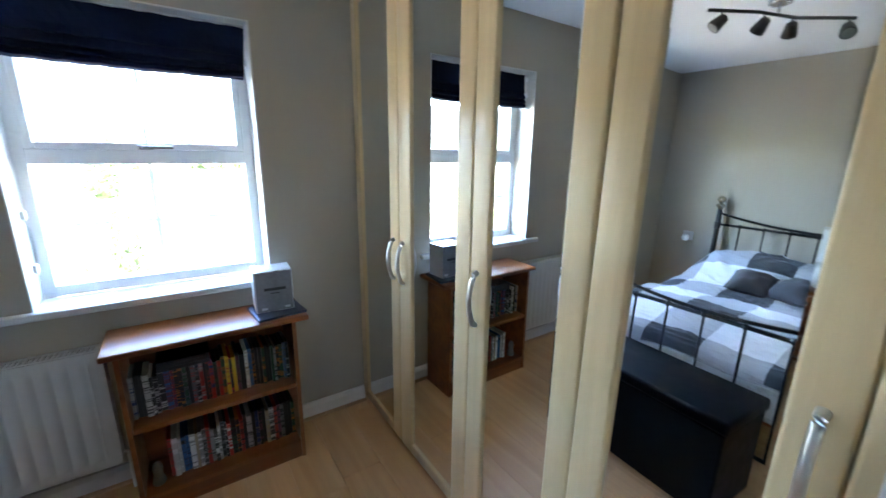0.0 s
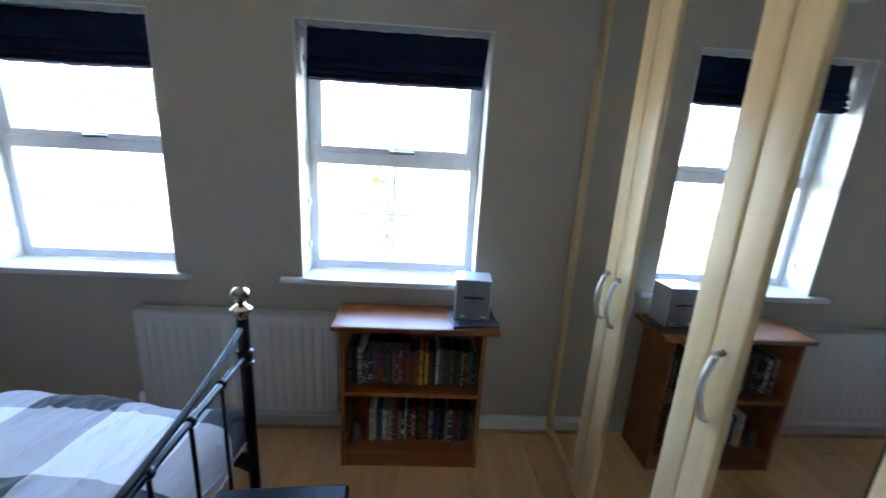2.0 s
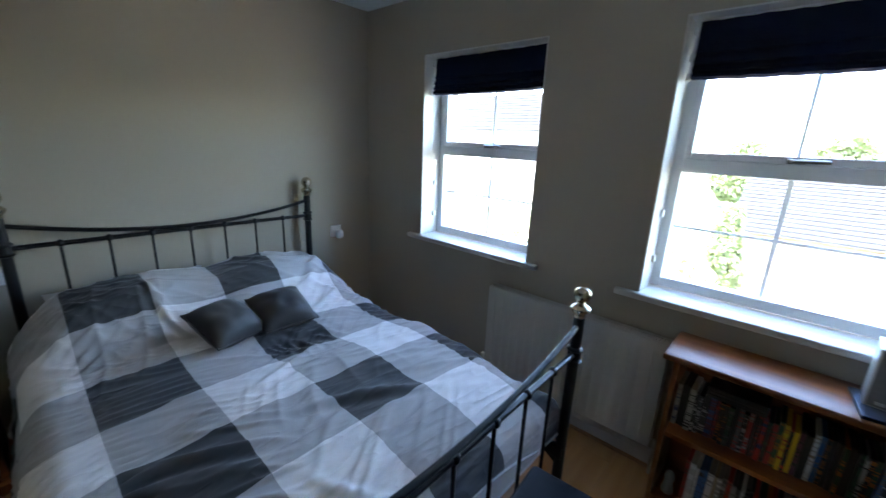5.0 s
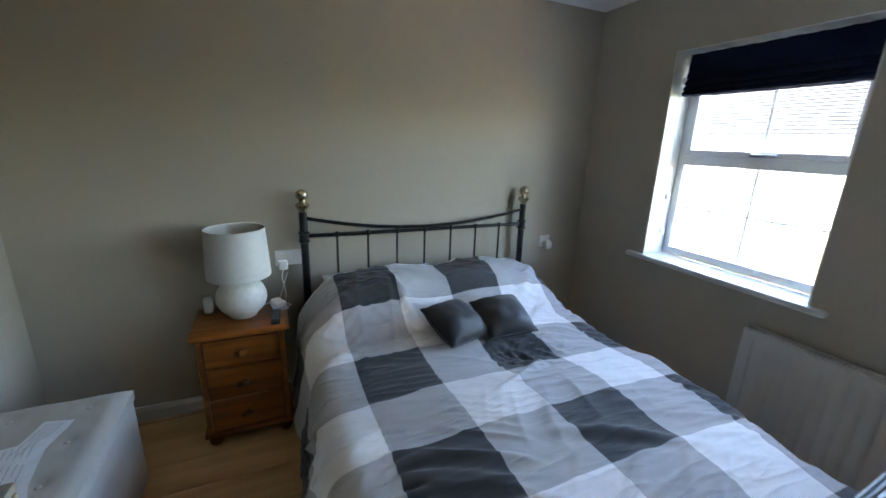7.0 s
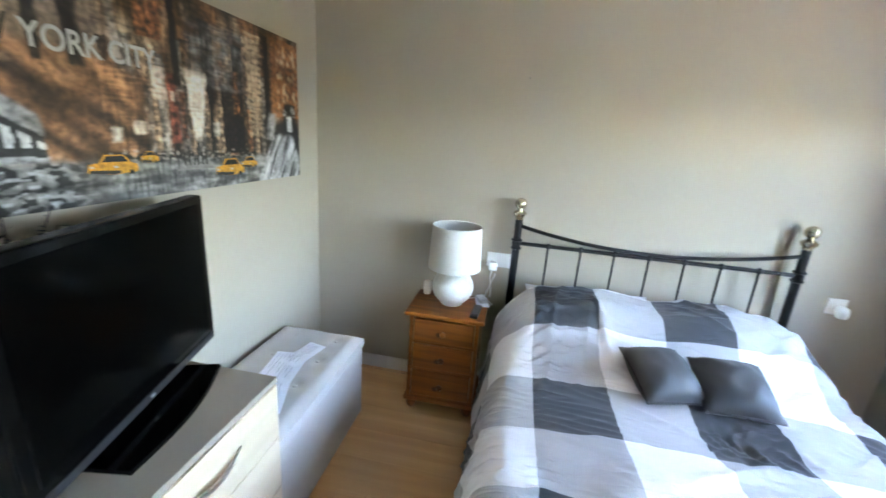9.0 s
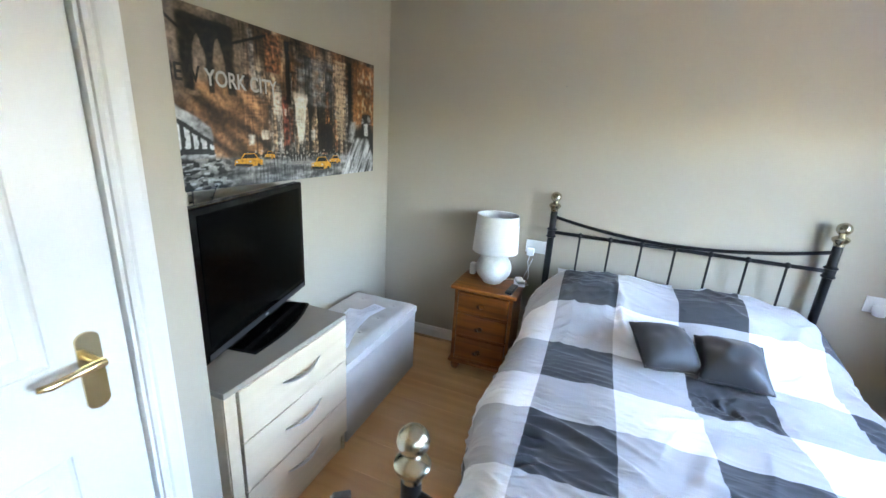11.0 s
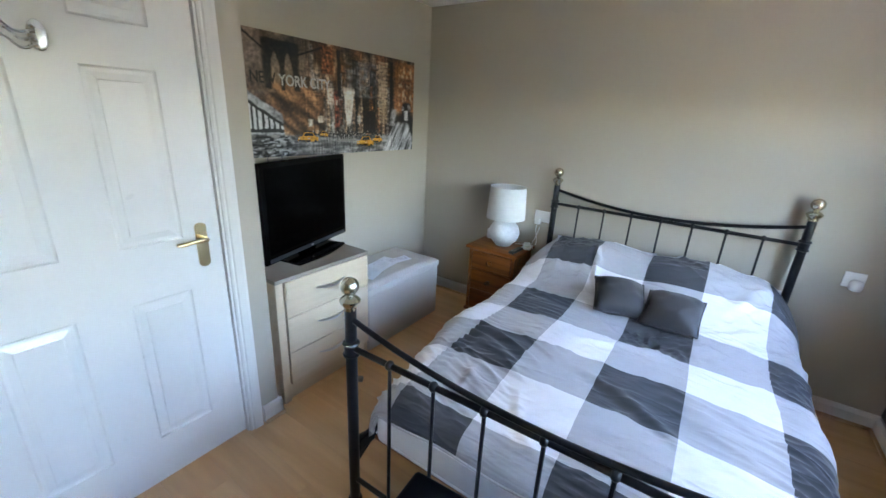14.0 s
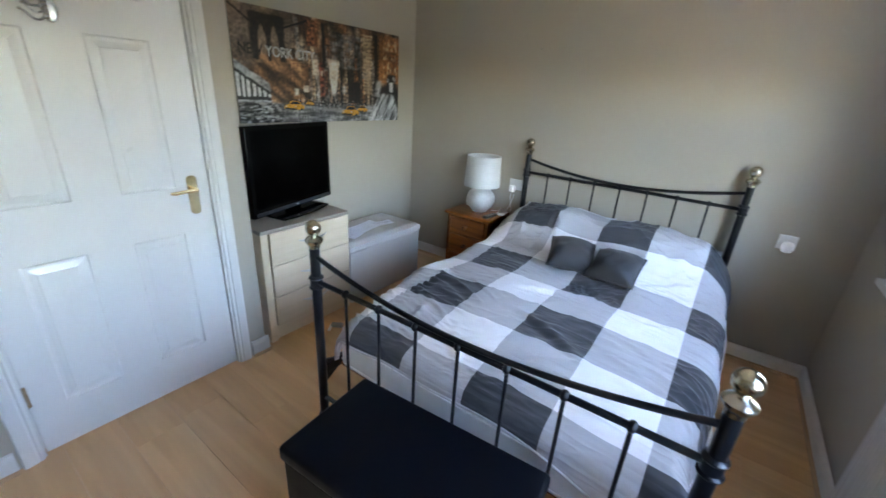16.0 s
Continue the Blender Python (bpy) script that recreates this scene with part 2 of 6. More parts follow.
M_BRASS = make_mat("aged_brass", (0.46, 0.415, 0.32), 0.22, 1.0, 0.08, 25, 90, 0.01)
M_GOLD = make_mat("polished_brass", (0.68, 0.54, 0.29), 0.16, 1.0, 0.05, 25, 90, 0.0)
M_CHROME = make_mat("chrome", (0.56, 0.56, 0.56), 0.25, 1.0, 0.03, 25, 90, 0.0)
M_NICKEL = make_mat("brushed_nickel", (0.62, 0.60, 0.57), 0.33, 1.0, 0.05, 30, 200, 0.02)
M_CHECK = check_mat("check_cotton")
M_CHECK_HEM = make_mat("hem_cotton", (0.50, 0.495, 0.50), 0.9, 0, 0.08, 12, 300, 0.08)
M_MATTRESS = make_mat("mattress_ticking", (0.82, 0.82, 0.81), 0.9, 0, 0.04, 10, 160, 0.1, sheen=0.1)
M_PILLOW = make_mat("pale_cotton", (0.62, 0.62, 0.64), 0.9, 0, 0.05, 9, 250, 0.06)
M_CUSHION = make_mat("charcoal_satin", (0.044, 0.041, 0.041), 0.52, 0, 0.12, 14, 260, 0.04, sheen=0.15, spec=0.45)
M_DARKBOX = make_mat("navy_black_leather", (0.0016, 0.0024, 0.0048), 0.44, 0, 0.2, 15, 140, 0.12, spec=0.12)
M_PALEBOX = make_mat("pale_grey_fabric", (0.48, 0.455, 0.42), 0.9, 0, 0.05, 7, 260, 0.12, sheen=0.15)
M_BLIND = make_mat("navy_blind_fabric", (0.007, 0.013, 0.040), 0.9, 0, 0.2, 9, 220, 0.08, spec=0.15)
M_RAD = make_mat("radiator_enamel", (0.56, 0.55, 0.51), 0.38, 0, 0.02, 4, 90, 0.01)
M_GLASS = glass_mat("window_glass")
M_TV = make_mat("gloss_black_plastic", (0.002, 0.002, 0.002), 0.12, 0, 0.1, 20, 90, 0.0, rough_vary=0.04, spec=0.2)
M_SCREEN = make_mat("dark_screen", (0.001, 0.001, 0.001), 0.16, 0, 0.05, 8, 60, 0.0, rough_vary=0.03, spec=0.07)
M_PLASTIC = make_mat("white_plastic", (0.78, 0.78, 0.77), 0.4, 0, 0.02, 20, 90, 0.0)
M_BLACKPLASTIC = make_mat("black_plastic", (0.018, 0.018, 0.02), 0.45, 0, 0.1, 30, 150, 0.02)
M_CERAMIC = make_mat("crackle_glaze", (0.64, 0.62, 0.57), 0.4, 0, 0.1, 45, 160, 0.15)
M_SHADE = make_mat("cream_linen_shade", (0.56, 0.55, 0.52), 0.9, 0, 0.04, 40, 320, 0.08)
M_PAPER = make_mat("printed_paper", (0.82, 0.83, 0.90), 0.8, 0, 0.06, 22, 120, 0.02)
M_TIN = make_mat("grey_tin_print", (0.20, 0.205, 0.215), 0.36, 0.25, 0.3, 7, 60, 0.01)
# silver for small parts; also the window-lit sides of the box set
M_SILVER_AND_LITSIDE = make_mat("silver_print_and_lit_side", (0.60, 0.61, 0.62), 0.3, 0.5, 0.1, 9, 60, 0.0)
M_BLUEPRINT = make_mat("dark_blue_card", (0.05, 0.065, 0.11), 0.4, 0, 0.2, 18, 60, 0.0)
M_DVD = palette_mat("printed_sleeves", [(0.010, 0.010, 0.012), (0.015, 0.03, 0.12), (0.30, 0.29, 0.28), (0.012, 0.011, 0.011), (0.30, 0.030, 0.020), (0.010, 0.011, 0.012),
                                        (0.03, 0.10, 0.26), (0.009, 0.009, 0.010), (0.45, 0.44, 0.42), (0.34, 0.13, 0.015), (0.011, 0.012, 0.014), (0.10, 0.03, 0.06),
                                        (0.010, 0.010, 0.010), (0.12, 0.115, 0.12), (0.02, 0.06, 0.03), (0.014, 0.013, 0.013)])
M_DVD_PALE = palette_mat("pale_sleeves", [(0.66, 0.65, 0.63), (0.28, 0.27, 0.26), (0.50, 0.48, 0.45), (0.05, 0.05, 0.05), (0.34, 0.27, 0.18)])
M_DVD_YELLOW = palette_mat("yellow_sleeves", [(0.66, 0.45, 0.03), (0.60, 0.58, 0.55), (0.42, 0.04, 0.03), (0.015, 0.015, 0.02)])
M_PRINT = print_mat("sepia_print")
M_LEAF = make_mat("dark_blue_leaf", (0.010, 0.013, 0.022), 0.6, 0, 0.2, 30, 90, 0.0)
M_GREY = make_mat("grey_rubber", (0.20, 0.20, 0.20), 0.6, 0, 0.15, 30, 120, 0.05)


# ---- mesh helpers ----
ORIGIN, BASE = {}, {}


def box(bm, x0, x1, y0, y1, z0, z1, bevel=0.0, segs=2, skew=None):
    m = Matrix.Translation(((x0 + x1) / 2, (y0 + y1) / 2, (z0 + z1) / 2)) @ Matrix.Diagonal((x1 - x0, y1 - y0, z1 - z0, 1))
    if skew is not None:
        m = skew @ m
    vs = bmesh.ops.create_cube(bm, size=1, matrix=m)["verts"]
    if bevel:
        es = list({e for v in vs for e in v.link_edges})
        bmesh.ops.bevel(bm, geom=es, offset=bevel, segments=segs, profile=0.5, affect="EDGES")
    return bm


def lathe(bm, profile, cx, cy, n=20, axis="z"):
    """Turns (radius, height) pairs round an upright axis at cx, cy."""
    rings = []
    for r, z in profile:
        rings.append([bm.verts.new((cx + r * math.cos(2 * math.pi * i / n), cy + r * math.sin(2 * math.pi * i / n), z)) for i in range(n)])
    for a, b in zip(rings, rings[1:]):
        for i in range(n):
            bm.faces.new((a[i], a[(i + 1) % n], b[(i + 1) % n], b[i]))
    bm.faces.new(rings[0][::-1])
    bm.faces.new(rings[-1])
    return bm


def tube(bm, pts, r, n=8):
    """A round bar along a line of points."""
    pts = [Vector(p) for p in pts]
    rings = []
    for i, p in enumerate(pts):
        d = (pts[min(i + 1, len(pts) - 1)] - pts[max(i - 1, 0)]).normalized()
        side = d.cross(Vector((0, 0, 1)) if abs(d.z) < 0.95 else Vector((1, 0, 0))).normalized()
        up = side.cross(d)
        rr = r[i] if isinstance(r, (list, tuple)) else r
        rings.append([bm.verts.new(p + rr * (math.cos(2 * math.pi * k / n) * side + math.sin(2 * math.pi * k / n) * up)) for k in range(n)])
    for a, b in zip(rings, rings[1:]):
        for k in range(n):
            bm.faces.new((a[k], a[(k + 1) % n], b[(k + 1) % n], b[k]))
    bm.faces.new(rings[0][::-1])
    bm.faces.new(rings[-1])
    return bm


def prism(bm, outline, y0, y1):
    """An outline in x and z, given thickness along y."""
    a = [bm.verts.new((x, y0, z)) for x, z in outline]
    b = [bm.verts.new((x, y1, z)) for x, z in outline]
    n = len(a)
    bm.faces.new(a)
    bm.faces.new(b[::-1])
    for i in range(n):
        bm.faces.new((a[i], b[i], b[(i + 1) % n], a[(i + 1) % n]))
    return bm


def thing(name, loc, label="", category="", group="", kind="", turn=0.0):
    ob = new(name)
    ob.empty_display_size = 0.1
    ob.matrix_basis = pose(*loc, 0, 0, turn)
    ORIGIN[ob] = Vector((0, 0, 0))
    BASE[ob] = Vector(loc)
    return tagged(ob, label, category, group, kind)


def part(name, bm, material, parent=None, label="", smooth=False, local=False, category="", kind="", group=""):
    """Links a bmesh as one mesh object, under a thing or under a part. Coordinates are the world's, or the thing's own if local."""
    bmesh.ops.recalc_face_normals(bm, faces=bm.faces)
    top = parent
    while top is not None and top.parent is not None:
        top = top.parent
    lo = Vector([min(v.co[i] for v in bm.verts) for i in range(3)])
    hi = Vector([max(v.co[i] for v in bm.verts) for i in range(3)])
    c = Vector(((lo.x + hi.x) / 2, (lo.y + hi.y) / 2, lo.z))
    bmesh.ops.translate(bm, verts=bm.verts, vec=-c)
    me = bpy.data.meshes.new(name)
    bm.to_mesh(me)
    bm.free()
    me.materials.append(material)
    if smooth:
        me.shade_smooth()
        me.set_sharp_from_angle(angle=radians(40))
    ob = new(name, me)
    if parent is not None:
        own = c if local else c - BASE[top]
        ob.parent = parent
        ob.location = own - ORIGIN[parent]
        ORIGIN[ob] = own
    else:
        ob.location = c
        ORIGIN[ob] = Vector((0, 0, 0))
        BASE[ob] = c
    return tagged(ob, label, category, group, kind)


def B():
    return bmesh.new()


# ---- room ----
X_WARD, X_BACK, Y_WIN, Y_DOOR, Y_TV, X_RET, CEIL = 3.42, 4.02, 2.0, -0.725, -1.245, 1.946, 2.39
W1, W2, W_Z0, W_Z1 = (0.592, 1.466), (2.075, 2.950), 0.875, 2.05
DOOR_X0, DOOR_X1, DOOR_H = 2.118, 2.945, 1.985

part("wall_head", box(B(), -0.2, 0, Y_TV - 0.15, Y_WIN + 0.24, 0, CEIL), M_WALL, kind="structure", label="plain greige painted wall behind the bed", category="wall")
bm = B()
for x0, x1, z0, z1 in ((0, W1[0], 0, CEIL), (W1[1], W2[0], 0, CEIL), (W2[1], X_BACK + 0.2, 0, CEIL), (*W1, 0, W_Z0 - 0.03), (*W2, 0, W_Z0 - 0.03), (*W1, W_Z1, CEIL), (*W2, W_Z1, CEIL)):
    box(bm, x0, x1, Y_WIN, Y_WIN + 0.24, z0, z1)
part("wall_window", bm, M_WALL, kind="structure", label="greige painted wall with two window openings", category="wall")
bm = B()
for x0, x1, z0, z1 in ((-0.3, W1[0] + 0.015, -0.05, CEIL + 0.2), (W1[1] - 0.015, W2[0] + 0.015, -0.05, CEIL + 0.2), (W2[1] - 0.015, X_BACK + 0.3, -0.05, CEIL + 0.2), (*W1, -0.05, W_Z0 - 0.05), (*W2, -0.05, W_Z0 - 0.05),
                       (*W1, W_Z1, CEIL + 0.2), (*W2, W_Z1, CEIL + 0.2)):
    box(bm, x0, x1, Y_WIN + 0.242, Y_WIN + 0.34, z0, z1)
M_BRICK = make_mat("buff_brick", (0.36, 0.27, 0.19), 0.85, 0, 0.2, 3, 30, 0.2)
part("wall_outer_leaf", bm, M_BRICK, kind="structure", label="buff brick outer leaf of the window wall", category="wall")
part("wall_alcove", box(B(), 0, X_RET + 0.15, Y_TV - 0.15, Y_TV, 0, CEIL), M_WALL, kind="structure", label="greige painted alcove wall behind the television", category="wall")
bm = B()
for x0, x1, z0 in ((X_RET, DOOR_X0 - 0.03, 0), (DOOR_X1 + 0.03, X_BACK + 0.2, 0), (DOOR_X0 - 0.03, DOOR_X1 + 0.03, DOOR_H + 0.03)):
    box(bm, x0, x1, Y_DOOR - 0.12, Y_DOOR, z0, CEIL)
box(bm, X_RET, X_RET + 0.1, Y_TV, Y_DOOR - 0.12, 0, CEIL)
part("wall_door", bm, M_WALL, kind="structure", label="greige painted wall round the white door", category="wall")
part("wall_back", box(B(), X_BACK, X_BACK + 0.2, Y_DOOR, Y_WIN, 0, CEIL), M_WALL, kind="structure", label="plain painted wall behind the wardrobe", category="wall")
part("wall_landing", box(B(), 1.8, 3.4, -2.0, -1.9, 0, CEIL), M_WALL, kind="structure", label="plain painted wall beyond the door", category="wall")
part("ceiling", box(B(), -0.2, X_BACK + 0.2, -2.0, Y_WIN + 0.24, CEIL, CEIL + 0.2), M_CEIL, kind="structure", label="plain white painted ceiling", category="ceiling")

# window boards, with reveals painted white
for nm, (x0, x1) in (("reveal_1", W1), ("reveal_2", W2)):
    bm = B()
    box(bm, x0, x0 + 0.006, Y_WIN - 0.001, Y_WIN + 0.17, W_Z0, W_Z1)
    box(bm, x1 - 0.006, x1, Y_WIN - 0.001, Y_WIN + 0.17, W_Z0, W_Z1)
    box(bm, x0 + 0.006, x1 - 0.006, Y_WIN - 0.001, Y_WIN + 0.17, W_Z1 - 0.006, W_Z1)
    part(nm, bm, M_WHITE, kind="structure", label="white painted window reveal", category="reveal")


def skirting(name, x0, y0, x1, y1, nx, ny):
    """Moulded skirting with a small beech bead at its foot, on the room's side (nx, ny) of a wall."""
    bm = B()
    prof = [(0.0, 0.0), (0.018, 0.0), (0.018, 0.07), (0.014, 0.08), (0.009, 0.092), (0.0, 0.095)]
    rows = []
    for x, y in ((x0, y0), (x1, y1)):
        rows.append([bm.verts.new((x + nx * d, y + ny * d, z)) for d, z in prof])
    for i in range(len(prof) - 1):
        bm.faces.new((rows[0][i], rows[0][i + 1], rows[1][i + 1], rows[1][i]))
    bm.faces.new(rows[0])
    bm.faces.new(rows[1][::-1])
    part("baseboard", bm, M_WHITE, kind="structure", label="white gloss moulded skirting board along the wall", category="baseboard")
    bm = B()
    rows = []
    for x, y in ((x0, y0), (x1, y1)):
        rows.append([bm.verts.new((x + nx * d, y + ny * d, z)) for d, z in ((0.018, 0.0), (0.032, 0.0), (0.029, 0.008), (0.018, 0.014))])
    for i in range(3):
        bm.faces.new((rows[0][i], rows[0][i + 1], rows[1][i + 1], rows[1][i]))
    bm.faces.new(rows[0])
    bm.faces.new(rows[1][::-1])
    part("trim", bm, M_BEAD, kind="structure", label="beech floor bead along the skirting", category="trim")


skirting("s", 0, Y_TV, 0, Y_WIN, 1, 0)
skirting("s", 0.02, Y_WIN, X_WARD, Y_WIN, 0, -1)
skirting("s", 0.02, Y_TV, X_RET, Y_TV, 0, 1)
skirting("s", X_RET, Y_TV + 0.02, X_RET, Y_DOOR + 0.018, -1, 0)
skirting("s", X_RET - 0.018, Y_DOOR, DOOR_X0 - 0.085, Y_DOOR, 0, 1)
skirting("s", DOOR_X1 + 0.085, Y_DOOR, X_WARD, Y_DOOR, 0, 1)


# ---- windows ----
def window(name, x0, x1, label):
    yf, yb, z0, z1 = Y_WIN + 0.165, Y_WIN + 0.235, W_Z0, W_Z1
    win = thing(name, ((x0 + x1) / 2, Y_WIN + 0.2, z0), label, "window", kind="structure")
    zt, f = 1.462, 0.048
    bm = B()
    box(bm, x0, x0 + f, yf, yb, z0, z1, 0.004)
    box(bm, x1 - f, x1, yf, yb, z0, z1, 0.004)
    box(bm, x0 + f, x1 - f, yf, yb, z0, z0 + f, 0.004)
    box(bm, x0 + f, x1 - f, yf, yb, z1 - f, z1, 0.004)
    box(bm, x0 + f, x1 - f, yf - 0.004, yb, zt - 0.03, zt + 0.03, 0.004)
    part("window_frame", bm, M_UPVC, win)
    s = 0.03
    a, b = x0 + f, x1 - f
    bm = B()
    for lo, hi in ((zt + 0.03, z1 - f),):
        box(bm, a, a + s, yf - 0.012, yf + 0.04, lo, hi, 0.005)
        box(bm, b - s, b, yf - 0.012, yf + 0.04, lo, hi, 0.005)
        box(bm, a + s, b - s, yf - 0.012, yf + 0.04, lo, lo + s, 0.005)
        box(bm, a + s, b - s, yf - 0.012, yf + 0.04, hi - s, hi, 0.005)
    sash = part("sash", bm, M_UPVC, win)
    mx = (x0 + x1) / 2
    for lo, hi, ins in ((z0 + f, zt - 0.03, 0.0), (zt + 0.06, z1 - f - s, s)):
        pane = part("pane", box(B(), a + ins, b - ins, yf + 0.028, yf + 0.032, lo, hi), M_GLASS, win)
        pane.visible_shadow = False
        part("glazing_bar", box(B(), mx - 0.008, mx + 0.008, yf + 0.036, yf + 0.042, lo, hi), M_UPVC, win, "thin white upright glazing bar")
    part("glazing_bar", box(B(), a, b, yf + 0.043, yf + 0.048, 1.169, 1.181), M_UPVC, win, "thin white level glazing bar")
    bm = B()
    box(bm, mx - 0.03, mx + 0.03, yf - 0.022, yf - 0.012, zt + 0.032, zt + 0.052, 0.004)
    box(bm, mx - 0.02, mx + 0.10, yf - 0.034, yf - 0.022, zt + 0.036, zt + 0.050, 0.005)
    part("window_handle", bm, M_CHROME, win, "slim chrome window handle")
    bm = B()
    for z in (1.0, 1.22):
        box(bm, x0 + 0.006, x0 + 0.02, yf - 0.06, yf - 0.03, z, z + 0.035, 0.004)
    part("blind_cleat", bm, M_PLASTIC, win, "small white cord cleats")
    bm = B()
    box(bm, x0 - 0.10, x1 + 0.075, Y_WIN - 0.038, Y_WIN - 0.001, z0 - 0.03, z0, 0.007, 3)
    box(bm, x0, x1, Y_WIN - 0.006, yf, z0 - 0.03, z0 - 0.0005)
    part("window_sill", bm, M_WHITE, win, "deep white gloss window board", smooth=True)
    # folded roman blind
    bl = thing("roman_blind", (mx, Y_WIN + 0.07, 1.80), "dark navy fabric roman blind drawn up in soft folds", "blind", group="window blinds")
    bm = B()
    bx0, bx1, y = x0 + 0.036, x1 - 0.009, Y_WIN + 0.092
    prof = [(0.0, 2.036), (-0.014, 2.035), (-0.017, 1.99), (-0.024, 1.945), (-0.032, 1.922), (-0.033, 1.914), (-0.020, 1.910), (-0.032, 1.895), (-0.037, 1.884), (-0.038, 1.877), (-0.022, 1.873),
            (-0.035, 1.860), (-0.041, 1.849), (-0.024, 1.845), (-0.040, 1.832), (-0.043, 1.822), (-0.020, 1.813), (0.012, 1.818), (0.012, 2.036)]
    cols = 24
    rings = []
    for i in range(cols + 1):
        f = i / cols
        rings.append([bm.verts.new((bx0 + (bx1 - 0.10 * (2.036 - zz) - bx0) * f, y + dy + 0.004 * math.sin(i * 0.8 + zz * 40), zz - 0.005 * math.sin(math.pi * f) * (zz < 1.9) + 0.002 * math.sin(2.3 * i))) for dy, zz in prof])
    for p, q in zip(rings, rings[1:]):
        for k in range(len(prof)):
            bm.faces.new((p[k], p[(k + 1) % len(prof)], q[(k + 1) % len(prof)], q[k]))
    bm.faces.new(rings[0])
    bm.faces.new(rings[-1][::-1])
    part("fabric", bm, M_BLIND, bl)
    part("headrail", box(B(), bx0, bx1, y - 0.010, y + 0.03, 2.037, 2.049, 0.002), M_PLASTIC, bl, "white plastic headrail")
    bm = B()
    tube(bm, [(bx0 - 0.012, y - 0.02, 2.03), (bx0 - 0.014, y - 0.024, 1.7), (bx0 - 0.012, y - 0.02, 1.25)], 0.0016, 6)
    part("pull_cord", bm, M_PLASTIC, bl, "thin white pull cord")
    for zc in (2.0, 1.90, 1.825):
        part("cord_guide", box(B(), bx0 - 0.020, bx0 - 0.002, y - 0.034, y - 0.012, zc - 0.016, zc + 0.016, 0.005, 2), M_PLASTIC, bl, "small white cord guide")
    return win


window("window_1", *W1, "white plastic casement window with a top light, beside the bed")
window("window_2", *W2, "white plastic casement window with a top light, above the bookcase")


# ---- door ----
def door_leaf_mesh(x0, x1, y, z0, z1, xs, zs, thick=0.04):
    """A six-panel moulded door: each panel sinks in a moulding and rises again to a raised field."""
    bm = B()
    gx = [x0] + [v for p in xs for v in p] + [x1]
    gz = [z0] + [v for p in zs for v in p] + [z1]

    def ring(a, b, c, d, depth):
        return [bm.verts.new(p) for p in ((a, y - depth, c), (b, y - depth, c), (b, y - depth, d), (a, y - depth, d))]

    for i in range(len(gx) - 1):
        for j in range(len(gz) - 1):
            a, b, c, d = gx[i], gx[i + 1], gz[j], gz[j + 1]
            r = ring(a, b, c, d, 0)
            if i % 2 and j % 2:
                for w, dep in ((0.002, 0.004), (0.008, 0.0075), (0.018, 0.0075), (0.040, 0.002), (0.0415, 0.0)):
                    q = ring(a + w, b - w, c + w, d - w, dep)
                    for k in range(4):
                        bm.faces.new((r[k], r[(k + 1) % 4], q[(k + 1) % 4], q[k]))
                    r = q
            bm.faces.new(r)
    bmesh.ops.remove_doubles(bm, verts=bm.verts, dist=1e-5)
    box(bm, x0, x1, y - thick, y - 0.0125, z0, z1)
    e = 0.0001
    box(bm, x0, x0 + e, y - 0.0125, y, z0, z1)
    box(bm, x1 - e, x1, y - 0.0125, y, z0, z1)
    return bm


door = thing("door_1", (2.53, Y_DOOR - 0.03, 0), "closed white six-panel door with a brass lever handle", "door", kind="structure")
leaf = part("door_leaf", door_leaf_mesh(DOOR_X0 + 0.004, DOOR_X1 - 0.004, Y_DOOR - 0.016, 0.008, DOOR_H - 0.004, ((2.262, 2.472), (2.63, 2.832)), ((0.215, 0.835), (1.055, 1.66), (1.795, 1.90))), M_WHITE, door)
bm = B()
for a, b in ((DOOR_X0 - 0.03, DOOR_X0), (DOOR_X1, DOOR_X1 + 0.03)):
    box(bm, a, b, Y_DOOR - 0.12, Y_DOOR, 0, DOOR_H + 0.03)
box(bm, DOOR_X0, DOOR_X1, Y_DOOR - 0.12, Y_DOOR, DOOR_H, DOOR_H + 0.03)
box(bm, DOOR_X0, DOOR_X0 + 0.012, Y_DOOR - 0.10, Y_DOOR - 0.06, 0, DOOR_H)
box(bm, DOOR_X1 - 0.012, DOOR_X1, Y_DOOR - 0.10, Y_DOOR - 0.06, 0, DOOR_H)
part("door_lining", bm, M_WHITE, door)


def architrave(x_in, side, z1):
    """Stepped and rounded casing, upright."""
    bm = B()
    prof = [(0.0, 0.0), (0.0, 0.010), (0.008, 0.014), (0.016, 0.011), (0.022, 0.016), (0.050, 0.020), (0.062, 0.019), (0.066, 0.010), (0.066, 0.0)]
    rows = []
    for z, grow in ((0, 0), (z1, 1)):
        rows.append([bm.verts.new((x_in + side * d, Y_DOOR + h, z + grow * d)) for d, h in prof])
    for i in range(len(prof)):
        j = (i + 1) % len(prof)
        bm.faces.new((rows[0][i], rows[0][j], rows[1][j], rows[1][i]))
    bm.faces.new(rows[0])
    bm.faces.new(rows[1][::-1])
    return bm


